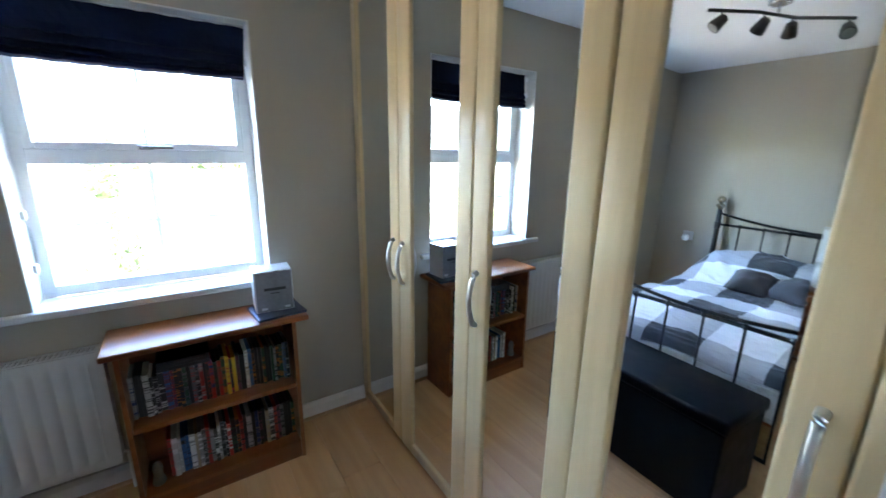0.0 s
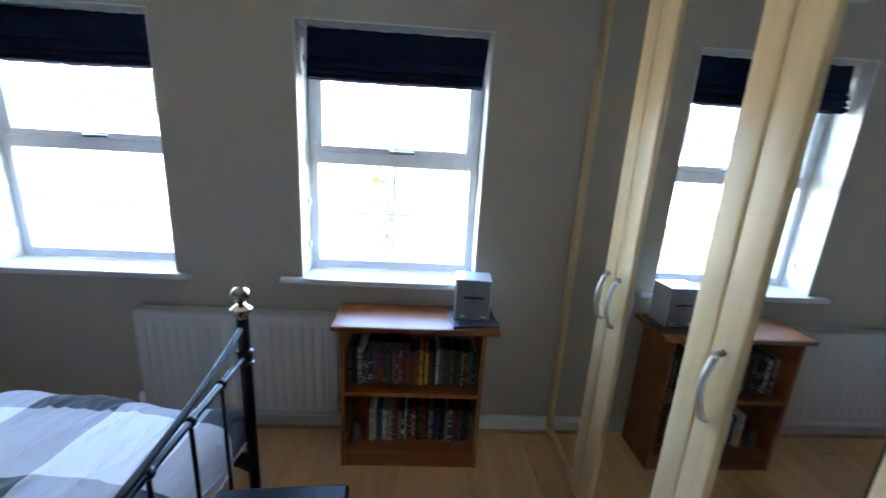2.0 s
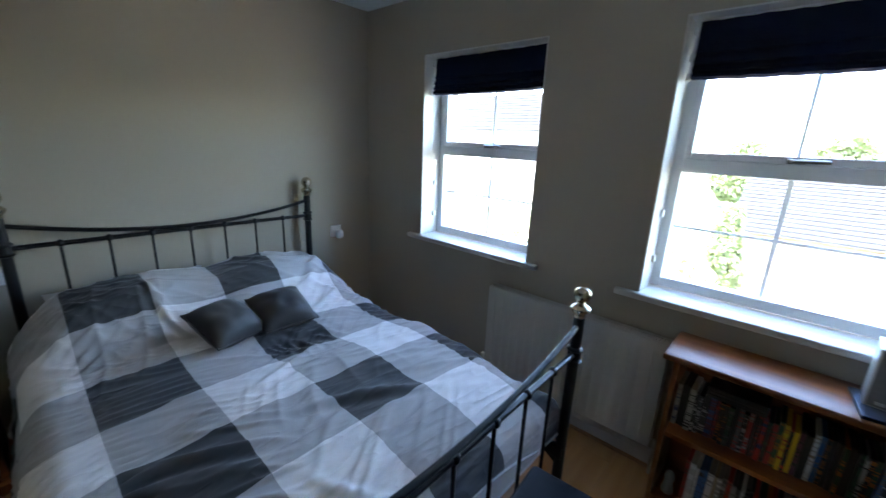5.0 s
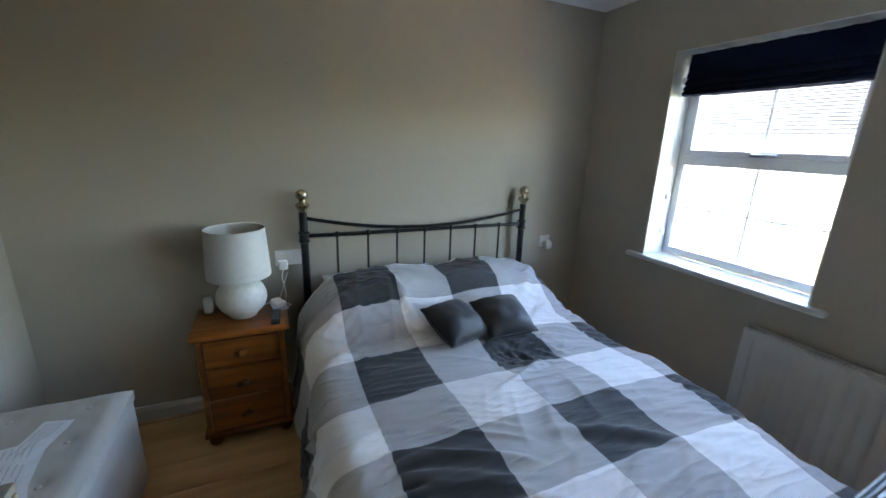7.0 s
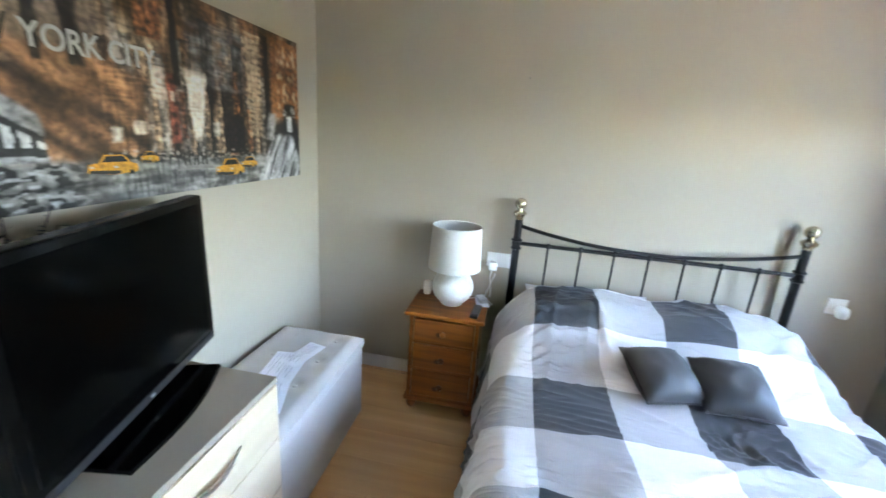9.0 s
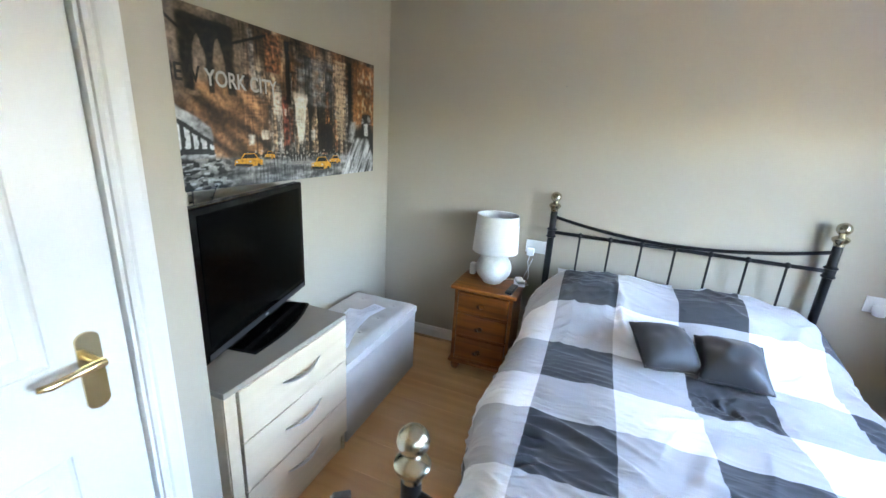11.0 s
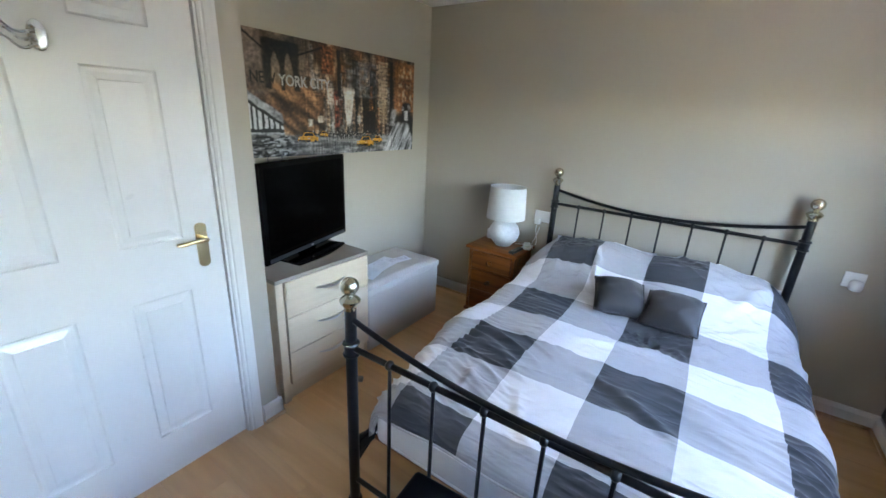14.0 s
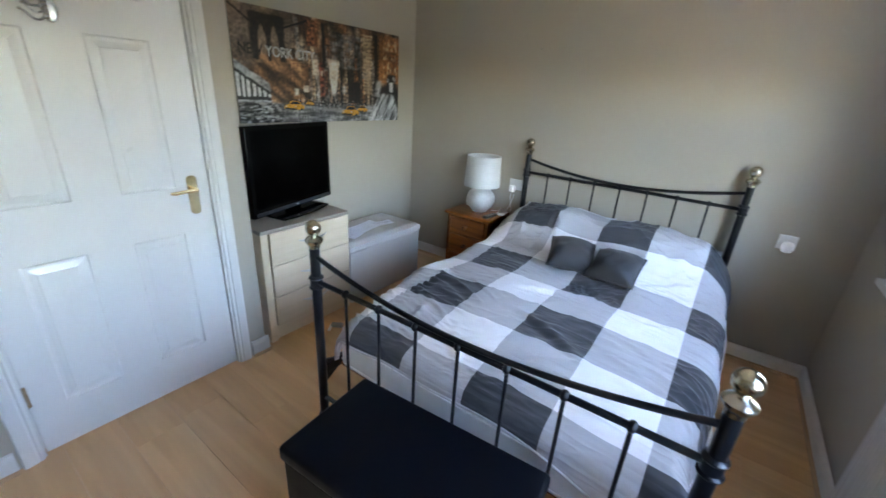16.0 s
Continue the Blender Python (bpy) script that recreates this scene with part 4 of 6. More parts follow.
# direction, how close, how long, height, where and seed of the creases, which run mostly across the bed
FOLDS = ((-0.50, 6.5, 0.7, 0.016, 0.02, 1.0), (0.45, 7.5, 0.7, 0.014, 0.05, 2.0), (-0.60, 12.0, 0.9, 0.014, -0.08, 3.0), (0.15, 12.0, 0.8, 0.013, -0.03, 4.0), (-0.30, 19.0, 1.1, 0.010, -0.08, 5.0),
         (0.60, 18.0, 1.0, 0.011, -0.05, 6.0), (1.25, 9.0, 1.0, 0.011, 0.05, 7.0))
# single strong folds: from, to, half width and height
STROKES = ((0.36, 0.42, 0.62, 0.54, 0.016, 0.014), (0.46, 0.46, 0.52, 0.72, 0.014, 0.012), (0.30, 0.40, 0.46, 0.50, 0.012, 0.008),
           (0.50, 1.12, 0.36, 1.34, 0.030, 0.016), (0.62, 1.16, 0.58, 1.38, 0.026, 0.016), (1.28, 0.06, 1.50, 0.42, 0.022, 0.010), (1.38, 0.08, 1.60, 0.46, 0.018, 0.008),
           (1.44, 0.62, 1.62, 1.02, 0.024, 0.015), (1.72, 0.50, 1.92, 0.66, 0.020, 0.010), (1.66, 0.28, 1.90, 0.36, 0.018, 0.009), (1.20, 0.50, 1.06, 0.92, 0.026, 0.014))


def stroke(u, v):
    """Height that the single folds add at one place of the cloth."""
    w = 0.0
    for ua, va, ub, vb, wide, high in STROKES:
        du, dv = ub - ua, vb - va
        ln = math.hypot(du, dv)
        s = ((u - ua) * du + (v - va) * dv) / (ln * ln)
        if -0.3 < s < 1.3:
            off = ((u - ua) * dv - (v - va) * du) / ln + 0.02 * math.sin(3 * s + ua * 9)
            if abs(off) < 4 * wide:
                q = off / wide
                w += high * smoothstep(-0.3, 0.35, s) * smoothstep(1.3, 0.6, s) * (math.exp(-q * q) - 0.45 * math.exp(-(q - 1.7) ** 2))
    return w


def duvet_mesh(lift=0.0):
    nu, nv = 300, 320
    u0, u1, v0, v1 = 0.10, 2.20, -0.50, 1.92
    verts, uvs = [], []
    r = 0.10
    for i in range(nu + 1):
        u = u0 + (u1 - u0) * i / nu
        for j in range(nv + 1):
            v = v0 + (v1 - v0) * j / nv
            # folds
            p = Vector((u, v, 0))
            w = 0.016 * noise.noise(p * 2.6) + 0.004 * noise.noise(p * 7.0 + Vector((3, 1, 0)))
            warp = 0.09 * noise.noise(p * 1.8) + 0.012 * noise.noise(p * 5.0)
            for turn, freq, along, size, gate, seed_ in FOLDS:
                ca, sa = math.cos(turn), math.sin(turn)
                d, e = u * ca + v * sa + warp, v * ca - u * sa
                ridge = 1 - 2.6 * abs(noise.noise(Vector((d * freq, e * along, seed_))))
                w += 0.72 * size * max(0.0, ridge) ** 2.0 * smoothstep(gate, gate + 0.35, noise.noise(p * 1.9 + Vector((seed_ * 3, seed_, 0))))
            crush = math.exp(-((u - 0.95) ** 2 + (v - 0.88) ** 2) / 0.018)
            w += stroke(u, v) + 0.019 * crush * (1 - 3 * abs(noise.noise(Vector((u * 7 + v * 4, v * 15 - u * 6, 3)))))
            pleat = max(0.0, 1 - abs(v - 0.14) / 0.07)
            w += 0.0095 * pleat * math.sin(u * 150 + v * 40 + 9 * noise.noise(p * 5)) * smoothstep(1.9, 1.5, u) * (0.6 + noise.noise(p * 4))
            # across the bed: flat, round the shoulder, then hanging
            eL = 0.022 - 0.082 * smoothstep(1.98, 1.2, u)
            eR = 1.43 + 0.055 * smoothstep(1.9, 1.2, u) + 0.05 * smoothstep(1.78, 1.98, u)
            hangL = 0.02 + 0.33 * smoothstep(2.02, 1.45, u)
            hangR = 0.10 + 0.25 * smoothstep(2.05, 1.35, u)
            side = -1 if v < 0.7 else 1
            edge = eL if side < 0 else eR
            maxh = max(0.03, (hangL if side < 0 else hangR) + 0.05 * noise.noise(Vector((u * 2.2, side, 0))))
            inner = edge - side * r
            out = side * (v - inner)
            t, cv = 0.0, v
            if out > 0:
                t = out / (abs((v0 if side < 0 else v1) - inner)) * (r * math.pi / 2 + maxh)
                cv = inner + side * t
            cu = u
            x = u
            if t <= 0:
                y, z, ny, nz = v, 0.0, 0.0, 1.0
            elif t < r * math.pi / 2:
                a = t / r
                y, z = edge - side * r + side * r * math.sin(a), -(r - r * math.cos(a))
                ny, nz = side * math.sin(a), math.cos(a)
            else:
                h = t - r * math.pi / 2
                y, z = edge + side * (0.16 * h + 0.009 * math.sin(u * 17 + 2 * noise.noise(Vector((u * 3, 0, 0)))) * min(1, h * 6)), -r - h
                ny, nz = side, 0.05
            zt = duvet_top(min(x, 2.0), min(max(y, eL), eR))
            # foot: round over and drop
            rf, xf = 0.055, 2.008
            tf = max(0.0, u - (xf - rf))
            nx = 0.0
            if tf > 0:
                drop = 0.014 + 0.02 * noise.noise(Vector((v * 3.3, 5, 0))) + 0.012 * smoothstep(0.30, 0.55, v) * smoothstep(0.95, 0.7, v) + 0.07 * smoothstep(0.9, 1.3, v)
                tf *= (rf * math.pi / 2 + drop) / (u1 - xf + rf)
                cu = xf - rf + tf
                w *= 0.4
                if tf < rf * math.pi / 2:
                    a = tf / rf
                    x, dz = xf - rf + rf * math.sin(a), -(rf - rf * math.cos(a))
                    nx = math.sin(a)
                else:
                    x, dz = xf + 0.004, -rf - (tf - rf * math.pi / 2)
                    nx = 1.0
                z += dz
            # head: tuck down behind the pillows
            if u < 0.17:
                z -= 0.10 * ((0.17 - u) / 0.07) ** 2 * (1 if t <= 0 else 0.4)
            amp = 0.25 if nx > 0.5 else 1.0
            verts.append((x + nx * w * 0.3, y + ny * (w * amp + lift), zt + z + nz * (w * amp + lift)))
            uvs.append((cu, cv))
    faces = [(i * (nv + 1) + j, (i + 1) * (nv + 1) + j, (i + 1) * (nv + 1) + j + 1, i * (nv + 1) + j + 1) for i in range(nu) for j in range(nv)]
    me = bpy.data.meshes.new("duvet")
    me.from_pydata(verts, [], faces)
    lay = me.uv_layers.new(name="cloth")
    for loop in me.loops:
        lay.data[loop.index].uv = uvs[loop.vertex_index]
    me.materials.append(M_CHECK)
    me.shade_smooth()
    return me


duvet = new("duvet", duvet_mesh())
tagged(duvet, "rumpled duvet in white, grey and charcoal buffalo check over the bed", "duvet")
solid = duvet.modifiers.new("thickness", "SOLIDIFY")
solid.thickness, solid.offset = 0.022, -1
ORIGIN[duvet], BASE[duvet] = Vector((0, 0, 0)), Vector((0, 0, 0))
bm = B()
tube(bm, [duvet.data.vertices[300 * 321 + j].co + Vector((0.003, 0, 0)) for j in range(60, 262, 3)], 0.0045, 6)
part("hem", bm, M_CHECK_HEM, duvet, "stitched pale grey hem along the foot", smooth=True)

cushion("cushion", pose(0.688, 0.645, 0.660, -3, 22, 16), 0.266, 0.266, 0.16, M_CUSHION, "small charcoal satin square cushion on the duvet", "cushion", "scatter cushions on the bed", 11)
cushion("cushion", pose(0.700, 0.908, 0.657, 2, 20, -2), 0.27, 0.268, 0.16, M_CUSHION, "small charcoal satin square cushion on the duvet", "cushion", "scatter cushions on the bed", 17)

# ---- dark storage ottoman at the foot ----
ot = thing("storage_ottoman", (2.305, 0.745, 0), "black leather storage ottoman at the foot of the bed", "ottoman", turn=4.5)
bm = B()
box(bm, -0.19, 0.19, -0.365, 0.365, 0.015, 0.43, 0.008, 2)
part("base", bm, M_DARKBOX, ot, local=True)
bm = B()
box(bm, -0.20, 0.20, -0.375, 0.375, 0.434, 0.492, 0.016, 4)
part("lid", bm, M_DARKBOX, ot, "padded black leather lid", smooth=True, local=True)
for sx in (-1, 1):
    for sy in (-1, 1):
        bm = B()
        box(bm, sx * 0.16 - 0.015, sx * 0.16 + 0.015, sy * 0.33 - 0.015, sy * 0.33 + 0.015, 0, 0.015)
        part("foot", bm, M_BLACKPLASTIC, ot, local=True)

# ---- bedside table and what stands on it ----
ns = thing("bedside_table", (0.19, -0.335, 0), "honey-varnished knotty pine bedside table with three drawers", "bedside table")
nz = 0.622
M_KNOB = wood_mat("dark_pine_knob", (0.05, 0.014, 0.003), (0.10, 0.03, 0.006), 0, 6.0, 0.3, 0.1)
part("top", box(B(), 0.022, 0.372, -0.553, -0.117, nz - 0.024, nz, 0.007, 3), M_PINE, ns, smooth=True)
bm = B()
for a, b in ((-0.528, -0.506), (-0.164, -0.142)):
    box(bm, 0.03, 0.346, a, b, 0.085, nz - 0.024, 0.002)
box(bm, 0.03, 0.04, -0.506, -0.164, 0.085, nz - 0.024)
for z in (0.085, 0.262, 0.428, nz - 0.038):
    box(bm, 0.04, 0.338, -0.506, -0.164, z, z + 0.013)
part("body", bm, M_PINE, ns)
part("base_moulding", box(B(), 0.024, 0.360, -0.542, -0.128, 0.062, 0.086, 0.006, 2), M_PINE, ns)
for z0, z1 in ((0.101, 0.259), (0.278, 0.425), (0.444, 0.581)):
    bm = B()
    box(bm, 0.10, 0.350, -0.502, -0.168, z0, z1, 0.007, 3)
    dr = part("drawer", bm, M_PINE, ns)
    bm = B()
    m = Matrix.Translation((0.350, -0.335, (z0 + z1) / 2)) @ Euler((0, radians(90), 0)).to_matrix().to_4x4()
    bm2 = lathe(B(), [(0.008, 0.0), (0.008, 0.009), (0.016, 0.016), (0.0175, 0.022), (0.013, 0.028), (0.003, 0.030)], 0, 0, 16)
    bmesh.ops.transform(bm2, matrix=m, verts=bm2.verts)
    bm.free()
    part("knob", bm2, M_KNOB if z0 < 0.4 else M_PINE, dr, "turned pine knob", smooth=True)
for x in (0.065, 0.318):
    for y in (-0.50, -0.17):
        bm = lathe(B(), [(0.018, 0.0), (0.028, 0.012), (0.031, 0.028), (0.026, 0.045), (0.017, 0.056), (0.017, 0.062)], x, y, 16)
        part("bun_foot", bm, M_PINE, ns, smooth=True)

lamp = thing("table_lamp", (0.175, -0.328, nz), "cream crackle-glazed round table lamp with a linen drum shade", "lamp")
lx, ly = 0.175, -0.328
prof = [(0.052, nz), (0.062, nz + 0.004)]
for k in range(1, 16):
    a = -math.pi / 2 + math.pi * (0.17 + 0.73 * k / 16)
    prof.append((0.118 * math.cos(a), nz + 0.106 + 0.106 * math.sin(a)))
prof += [(0.026, nz + 0.211), (0.022, nz + 0.222)]
part("base", lathe(B(), prof, lx, ly, 32), M_CERAMIC, lamp, smooth=True)
bm = B()
tube(bm, [(lx, ly, nz + 0.212), (lx, ly, nz + 0.27)], 0.014, 12)
part("lamp_holder", bm, M_PLASTIC, lamp)
bm = B()
n = 40
rings = []
for r, z in ((0.148, nz + 0.220), (0.1485, nz + 0.224), (0.136, nz + 0.456), (0.1355, nz + 0.462), (0.1325, nz + 0.460), (0.145, nz + 0.222)):
    rings.append([bm.verts.new((lx + r * math.cos(2 * math.pi * i / n), ly + r * math.sin(2 * math.pi * i / n), z)) for i in range(n)])
for a, b in zip(rings, rings[1:] + rings[:1]):
    for i in range(n):
        bm.faces.new((a[i], a[(i + 1) % n], b[(i + 1) % n], b[i]))
shade = part("shade", bm, M_SHADE, lamp, "cream linen drum shade", smooth=True)
bm = B()
for k in range(3):
    a = 2 * math.pi * k / 3
    tube(bm, [(lx + 0.014 * math.cos(a), ly + 0.014 * math.sin(a), nz + 0.265), (lx + 0.141 * math.cos(a), ly + 0.141 * math.sin(a), nz + 0.30)], 0.002, 6)
part("shade_ring", bm, M_PLASTIC, shade)
bm = B()
tube(bm, [(0.09, -0.26, nz + 0.004), (0.05, -0.20, nz + 0.004), (0.024, -0.15, nz + 0.01), (0.014, -0.125, nz + 0.08), (0.02, -0.10, nz + 0.16)], 0.003, 6)
part("flex", bm, M_PLASTIC, lamp, "thin white flex")

mon = thing("baby_monitor", (0.085, -0.495, nz), "small white rounded plastic monitor beside the lamp", "monitor")
bm = B()
box(bm, 0.062, 0.108, -0.515, -0.472, nz, nz + 0.085, 0.014, 4)
part("body", bm, M_PLASTIC, mon, smooth=True)
rem = thing("remote_control", (0.265, -0.175, nz), "black plastic remote control on the bedside table", "remote control", turn=-4)
bm = B()
box(bm, -0.08, 0.08, -0.022, 0.022, 0, 0.018, 0.006, 3)
part("body", bm, M_BLACKPLASTIC, rem, smooth=True, local=True)
bm = B()
for i in range(6):
    for j in range(3):
        box(bm, -0.06 + i * 0.02, -0.049 + i * 0.02, -0.014 + j * 0.011, -0.007 + j * 0.011, 0.018, 0.0195)
part("keypad", bm, M_GREY, rem, local=True)
ph = thing("phone_charger", (0.085, -0.160, nz), "white plastic charger with its lead on the bedside table", "charger", turn=25)
bm = B()
box(bm, -0.045, 0.045, -0.026, 0.026, 0, 0.026, 0.009, 3)
part("body", bm, M_PLASTIC, ph, smooth=True, local=True)
bm = B()
tube(bm, [(0.04, 0.0, 0.012), (0.07, 0.02, 0.005), (0.06, 0.045, 0.004), (0.01, 0.035, 0.004)], 0.0022, 6)
part("lead", bm, M_PLASTIC, ph, local=True)
lf = thing("leaflet", (0.10, -0.155, nz - 0.0005), "pale folded leaflet under the charger", "paper", turn=10)
bm = B()
box(bm, -0.07, 0.07, -0.04, 0.035, 0.0005, 0.0015)
part("sheet", bm, M_PAPER, lf, local=True)


def socket(y, z, w, label, plug):
    s = thing("wall_socket", (0, y, z), label, "socket")
    part("plate", box(B(), 0.0, 0.010, y - w / 2, y + w / 2, z - 0.043, z + 0.043, 0.003), M_PLASTIC, s)
    for dy in ((-0.04, 0.04) if w > 0.1 else (0,)):
        part("rocker", box(B(), 0.010, 0.013, y + dy - 0.006, y + dy + 0.006, z + 0.016, z + 0.032, 0.001), M_PLASTIC, s)
    for dy, dz, depth in plug:
        bm = B()
        box(bm, 0.0105, depth, y + dy - 0.024, y + dy + 0.024, z + dz - 0.03, z + dz + 0.022, 0.008, 3)
        part("plug", bm, M_PLASTIC, s, smooth=True)
    return s


sl_ = socket(-0.085, 0.865, 0.146, "white double wall socket with a plug in it", ((-0.035, -0.03, 0.045),))
bm = B()
tube(bm, [(0.03, -0.12, 0.81), (0.03, -0.13, 0.76), (0.02, -0.12, 0.70), (0.016, -0.115, 0.65), (0.02, -0.12, 0.63)], 0.0032, 6)
part("flex", bm, M_PLASTIC, sl_)
sr = socket(1.68, 0.835, 0.088, "white wall socket with a plug-in air freshener", ())
bm = lathe(B(), [(0.010, 0.785), (0.024, 0.79), (0.030, 0.81), (0.028, 0.835), (0.020, 0.845), (0.008, 0.848)], 0.045, 1.685, 16)
box(bm, 0.010, 0.035, 1.668, 1.702, 0.80, 0.835, 0.004)
part("air_freshener", bm, M_PLASTIC, sr, "rounded white plug-in air freshener", smooth=True)

# ---- alcove: chest of drawers, television, blanket box, canvas ----
ch = thing("chest_of_drawers", (1.567, -0.985, 0), "cream maple-effect chest of three drawers with a taupe top", "chest of drawers")
cx0, cx1, cyf, cyb, cz = 1.252, 1.892, -0.755, -1.222, 0.744
part("top", box(B(), cx0 - 0.004, cx1 + 0.002, cyb, cyf + 0.014, cz - 0.022, cz, 0.003), M_CHESTTOP, ch)
part("side", box(B(), cx0, cx0 + 0.016, cyb, cyf, 0, cz - 0.022, 0.001), M_CREAM, ch)
part("side", box(B(), cx1 - 0.016, cx1, cyb, cyf, 0, cz - 0.022, 0.001), M_CREAM, ch)
part("back", box(B(), cx0 + 0.016, cx1 - 0.016, cyb, cyb + 0.006, 0.02, cz - 0.022), M_CREAM, ch)
part("plinth", box(B(), cx0 + 0.016, cx1 - 0.016, cyf - 0.03, cyf - 0.012, 0, 0.10), M_CREAM, ch)
part("stile", box(B(), cx1 - 0.045, cx1 - 0.001, cyf, cyf + 0.008, 0.0, cz - 0.023, 0.001), M_CREAM, ch)
for z0, z1 in ((0.105, 0.302), (0.305, 0.512), (0.515, 0.719)):
    d = part("drawer", box(B(), cx0 + 0.002, cx1 - 0.052, cyf - 0.30, cyf + 0.016, z0, z1, 0.0025), M_CREAM, ch)
    bm = B()
    zc, xc, hw = (z0 + z1) / 2 + 0.02, 1.548, 0.105
    n = 16
    ring = []
    for k in range(n + 1):
        s = k / n
        x = xc - hw + 2 * hw * s
        dep = 0.020 * math.sin(math.pi * s) + 0.002
        hh = 0.004 + 0.010 * math.sin(math.pi * s) ** 0.8
        sag = -0.010 * math.sin(math.pi * s)
        ring.append([bm.verts.new((x, cyf + 0.016 + a, zc + sag + b)) for a, b in ((dep * 0.72, -hh), (dep, -hh), (dep + 0.003, hh * 0.4), (dep * 0.86, hh * 0.5))])
    for a, b in zip(ring, ring[1:]):
        for k in range(4):
            bm.faces.new((a[k], a[(k + 1) % 4], b[(k + 1) % 4], b[k]))
    bm.faces.new(ring[0])
    bm.faces.new(ring[-1][::-1])
    part("handle", bm, M_NICKEL, d, "curved brushed nickel handle", smooth=True)

tv = thing("television", (1.492, -0.992, cz), "black flat-screen television, switched off, on the chest", "television", turn=15.5)
bm = B()
box(bm, -0.372, 0.372, -0.022, 0.022, 0.030, 0.556, 0.006, 2)
part("bezel", bm, M_TV, tv, local=True)
bm = B()
box(bm, -0.30, 0.30, -0.075, -0.022, 0.08, 0.45, 0.025, 3)
part("back_cover", bm, M_BLACKPLASTIC, tv, local=True)
bm = B()
box(bm, -0.336, 0.336, 0.0222, 0.0238, 0.082, 0.530)
part("screen", bm, M_SCREEN, tv, local=True)
bm = B()
box(bm, -0.35, 0.35, 0.0225, 0.026, 0.038, 0.060, 0.001)
part("speaker_strip", bm, M_BLACKPLASTIC, tv, local=True)
bm = B()
box(bm, -0.008, 0.008, 0.0262, 0.0272, 0.045, 0.053)
part("badge", bm, M_SILVER_AND_LITSIDE, tv, "small silver badge", local=True)
bm = B()
box(bm, -0.06, 0.06, -0.035, 0.005, 0.010, 0.09, 0.006, 2)
part("neck", bm, M_TV, tv, local=True)
bm = B()
outline = []
for k in range(25):
    s = k / 24
    outline.append((-0.225 + 0.45 * s, 0.105 + 0.03 * math.sin(math.pi * s)))
outline += [(0.205, -0.095), (-0.205, -0.095)]
a = [bm.verts.new((x, y, 0.0)) for x, y in outline]
b = [bm.verts.new((x * 0.99, y * 0.97, 0.010)) for x, y in outline]
bm.faces.new(a[::-1])
bm.faces.new(b)
for k in range(len(a)):
    bm.faces.new((a[k], a[(k + 1) % len(a)], b[(k + 1) % len(a)], b[k]))
part("stand_base", bm, M_TV, tv, "glossy black stand", local=True)

pl = thing("artificial_plant", (1.60, -1.175, cz), "dark artificial leaf spray in a small black vase behind the television", "plant")
part("vase", lathe(B(), [(0.03, cz), (0.036, cz + 0.02), (0.032, cz + 0.18), (0.022, cz + 0.24), (0.026, cz + 0.25)], 1.60, -1.175, 16), M_TV, pl, smooth=True)
rng = random.Random(4)
stems, leaves = B(), B()
for k in range(13):
    a, reach = rng.uniform(0, 2 * math.pi), rng.uniform(0.04, 0.13)
    dx, dy = math.cos(a) * reach - 0.03, abs(math.sin(a)) * reach * 0.7 - 0.02
    tip = Vector((1.60 + dx * 1.2, max(-1.22, -1.175 + dy * 0.6), cz + rng.uniform(0.44, 0.57)))
    base = Vector((1.60, -1.175, cz + 0.235))
    mid = base.lerp(tip, 0.55) + Vector((0, 0, 0.05))
    tube(stems, [base, mid, tip], 0.0016, 5)
    for q in range(9):
        c = mid.lerp(tip, q / 8)
        d = Vector((rng.uniform(-1, 1), rng.uniform(-0.6, 0.8), rng.uniform(-0.3, 0.6))).normalized() * rng.uniform(0.016, 0.030)
        s = d.cross(Vector((0, 0, 1))).normalized() * 0.007
        v = [leaves.verts.new(c + o) for o in (Vector((0, 0, 0)), d * 0.5 + s, d, d * 0.5 - s)]
        leaves.faces.new(v)
part("stems", stems, M_LEAF, pl)
part("leaves", leaves, M_LEAF, pl, "dark blue-black feathery leaves")

bb = thing("blanket_box", (0.832, -0.985, 0), "pale grey upholstered blanket box with a buttoned lid", "ottoman")
ox0, ox1, oyf, oyb = 0.436, 1.232, -0.757, -1.222
bm = B()
box(bm, ox0 + 0.006, ox1 - 0.006, oyb + 0.006, oyf - 0.004, 0.0, 0.412, 0.008, 2)
part("base", bm, M_PALEBOX, bb)
bm = B()
nu, nv = 40, 24
buttons = [(ox0 + (ox1 - ox0) * (i + 0.5) / 4, oyb + (oyf - oyb) * (j + 0.5) / 2) for i in range(4) for j in range(2)]
grid = []
for i in range(nu + 1):
    row = []
    for j in range(nv + 1):
        x, y = ox0 + (ox1 - ox0) * i / nu, oyb + (oyf - oyb) * j / nv
        e = min(x - ox0, ox1 - x, y - oyb, oyf - y)
        z = 0.455 + 0.022 * smoothstep(0, 0.035, e)
        for px, py in buttons:
            z -= 0.012 * math.exp(-((x - px) ** 2 + (y - py) ** 2) / 0.0009)
        z += 0.003 * noise.noise(Vector((x * 9, y * 9, 2)))
        row.append(bm.verts.new((x, y, z)))
    grid.append(row)
for i in range(nu):
    for j in range(nv):
        bm.faces.new((grid[i][j], grid[i + 1][j], grid[i + 1][j + 1], grid[i][j + 1]))
rim = [grid[i][0] for i in range(nu + 1)] + [grid[nu][j] for j in range(1, nv + 1)] + [grid[i][nv] for i in range(nu - 1, -1, -1)] + [grid[0][j] for j in range(nv - 1, 0, -1)]
low = [bm.verts.new((v.co.x, v.co.y, 0.415)) for v in rim]
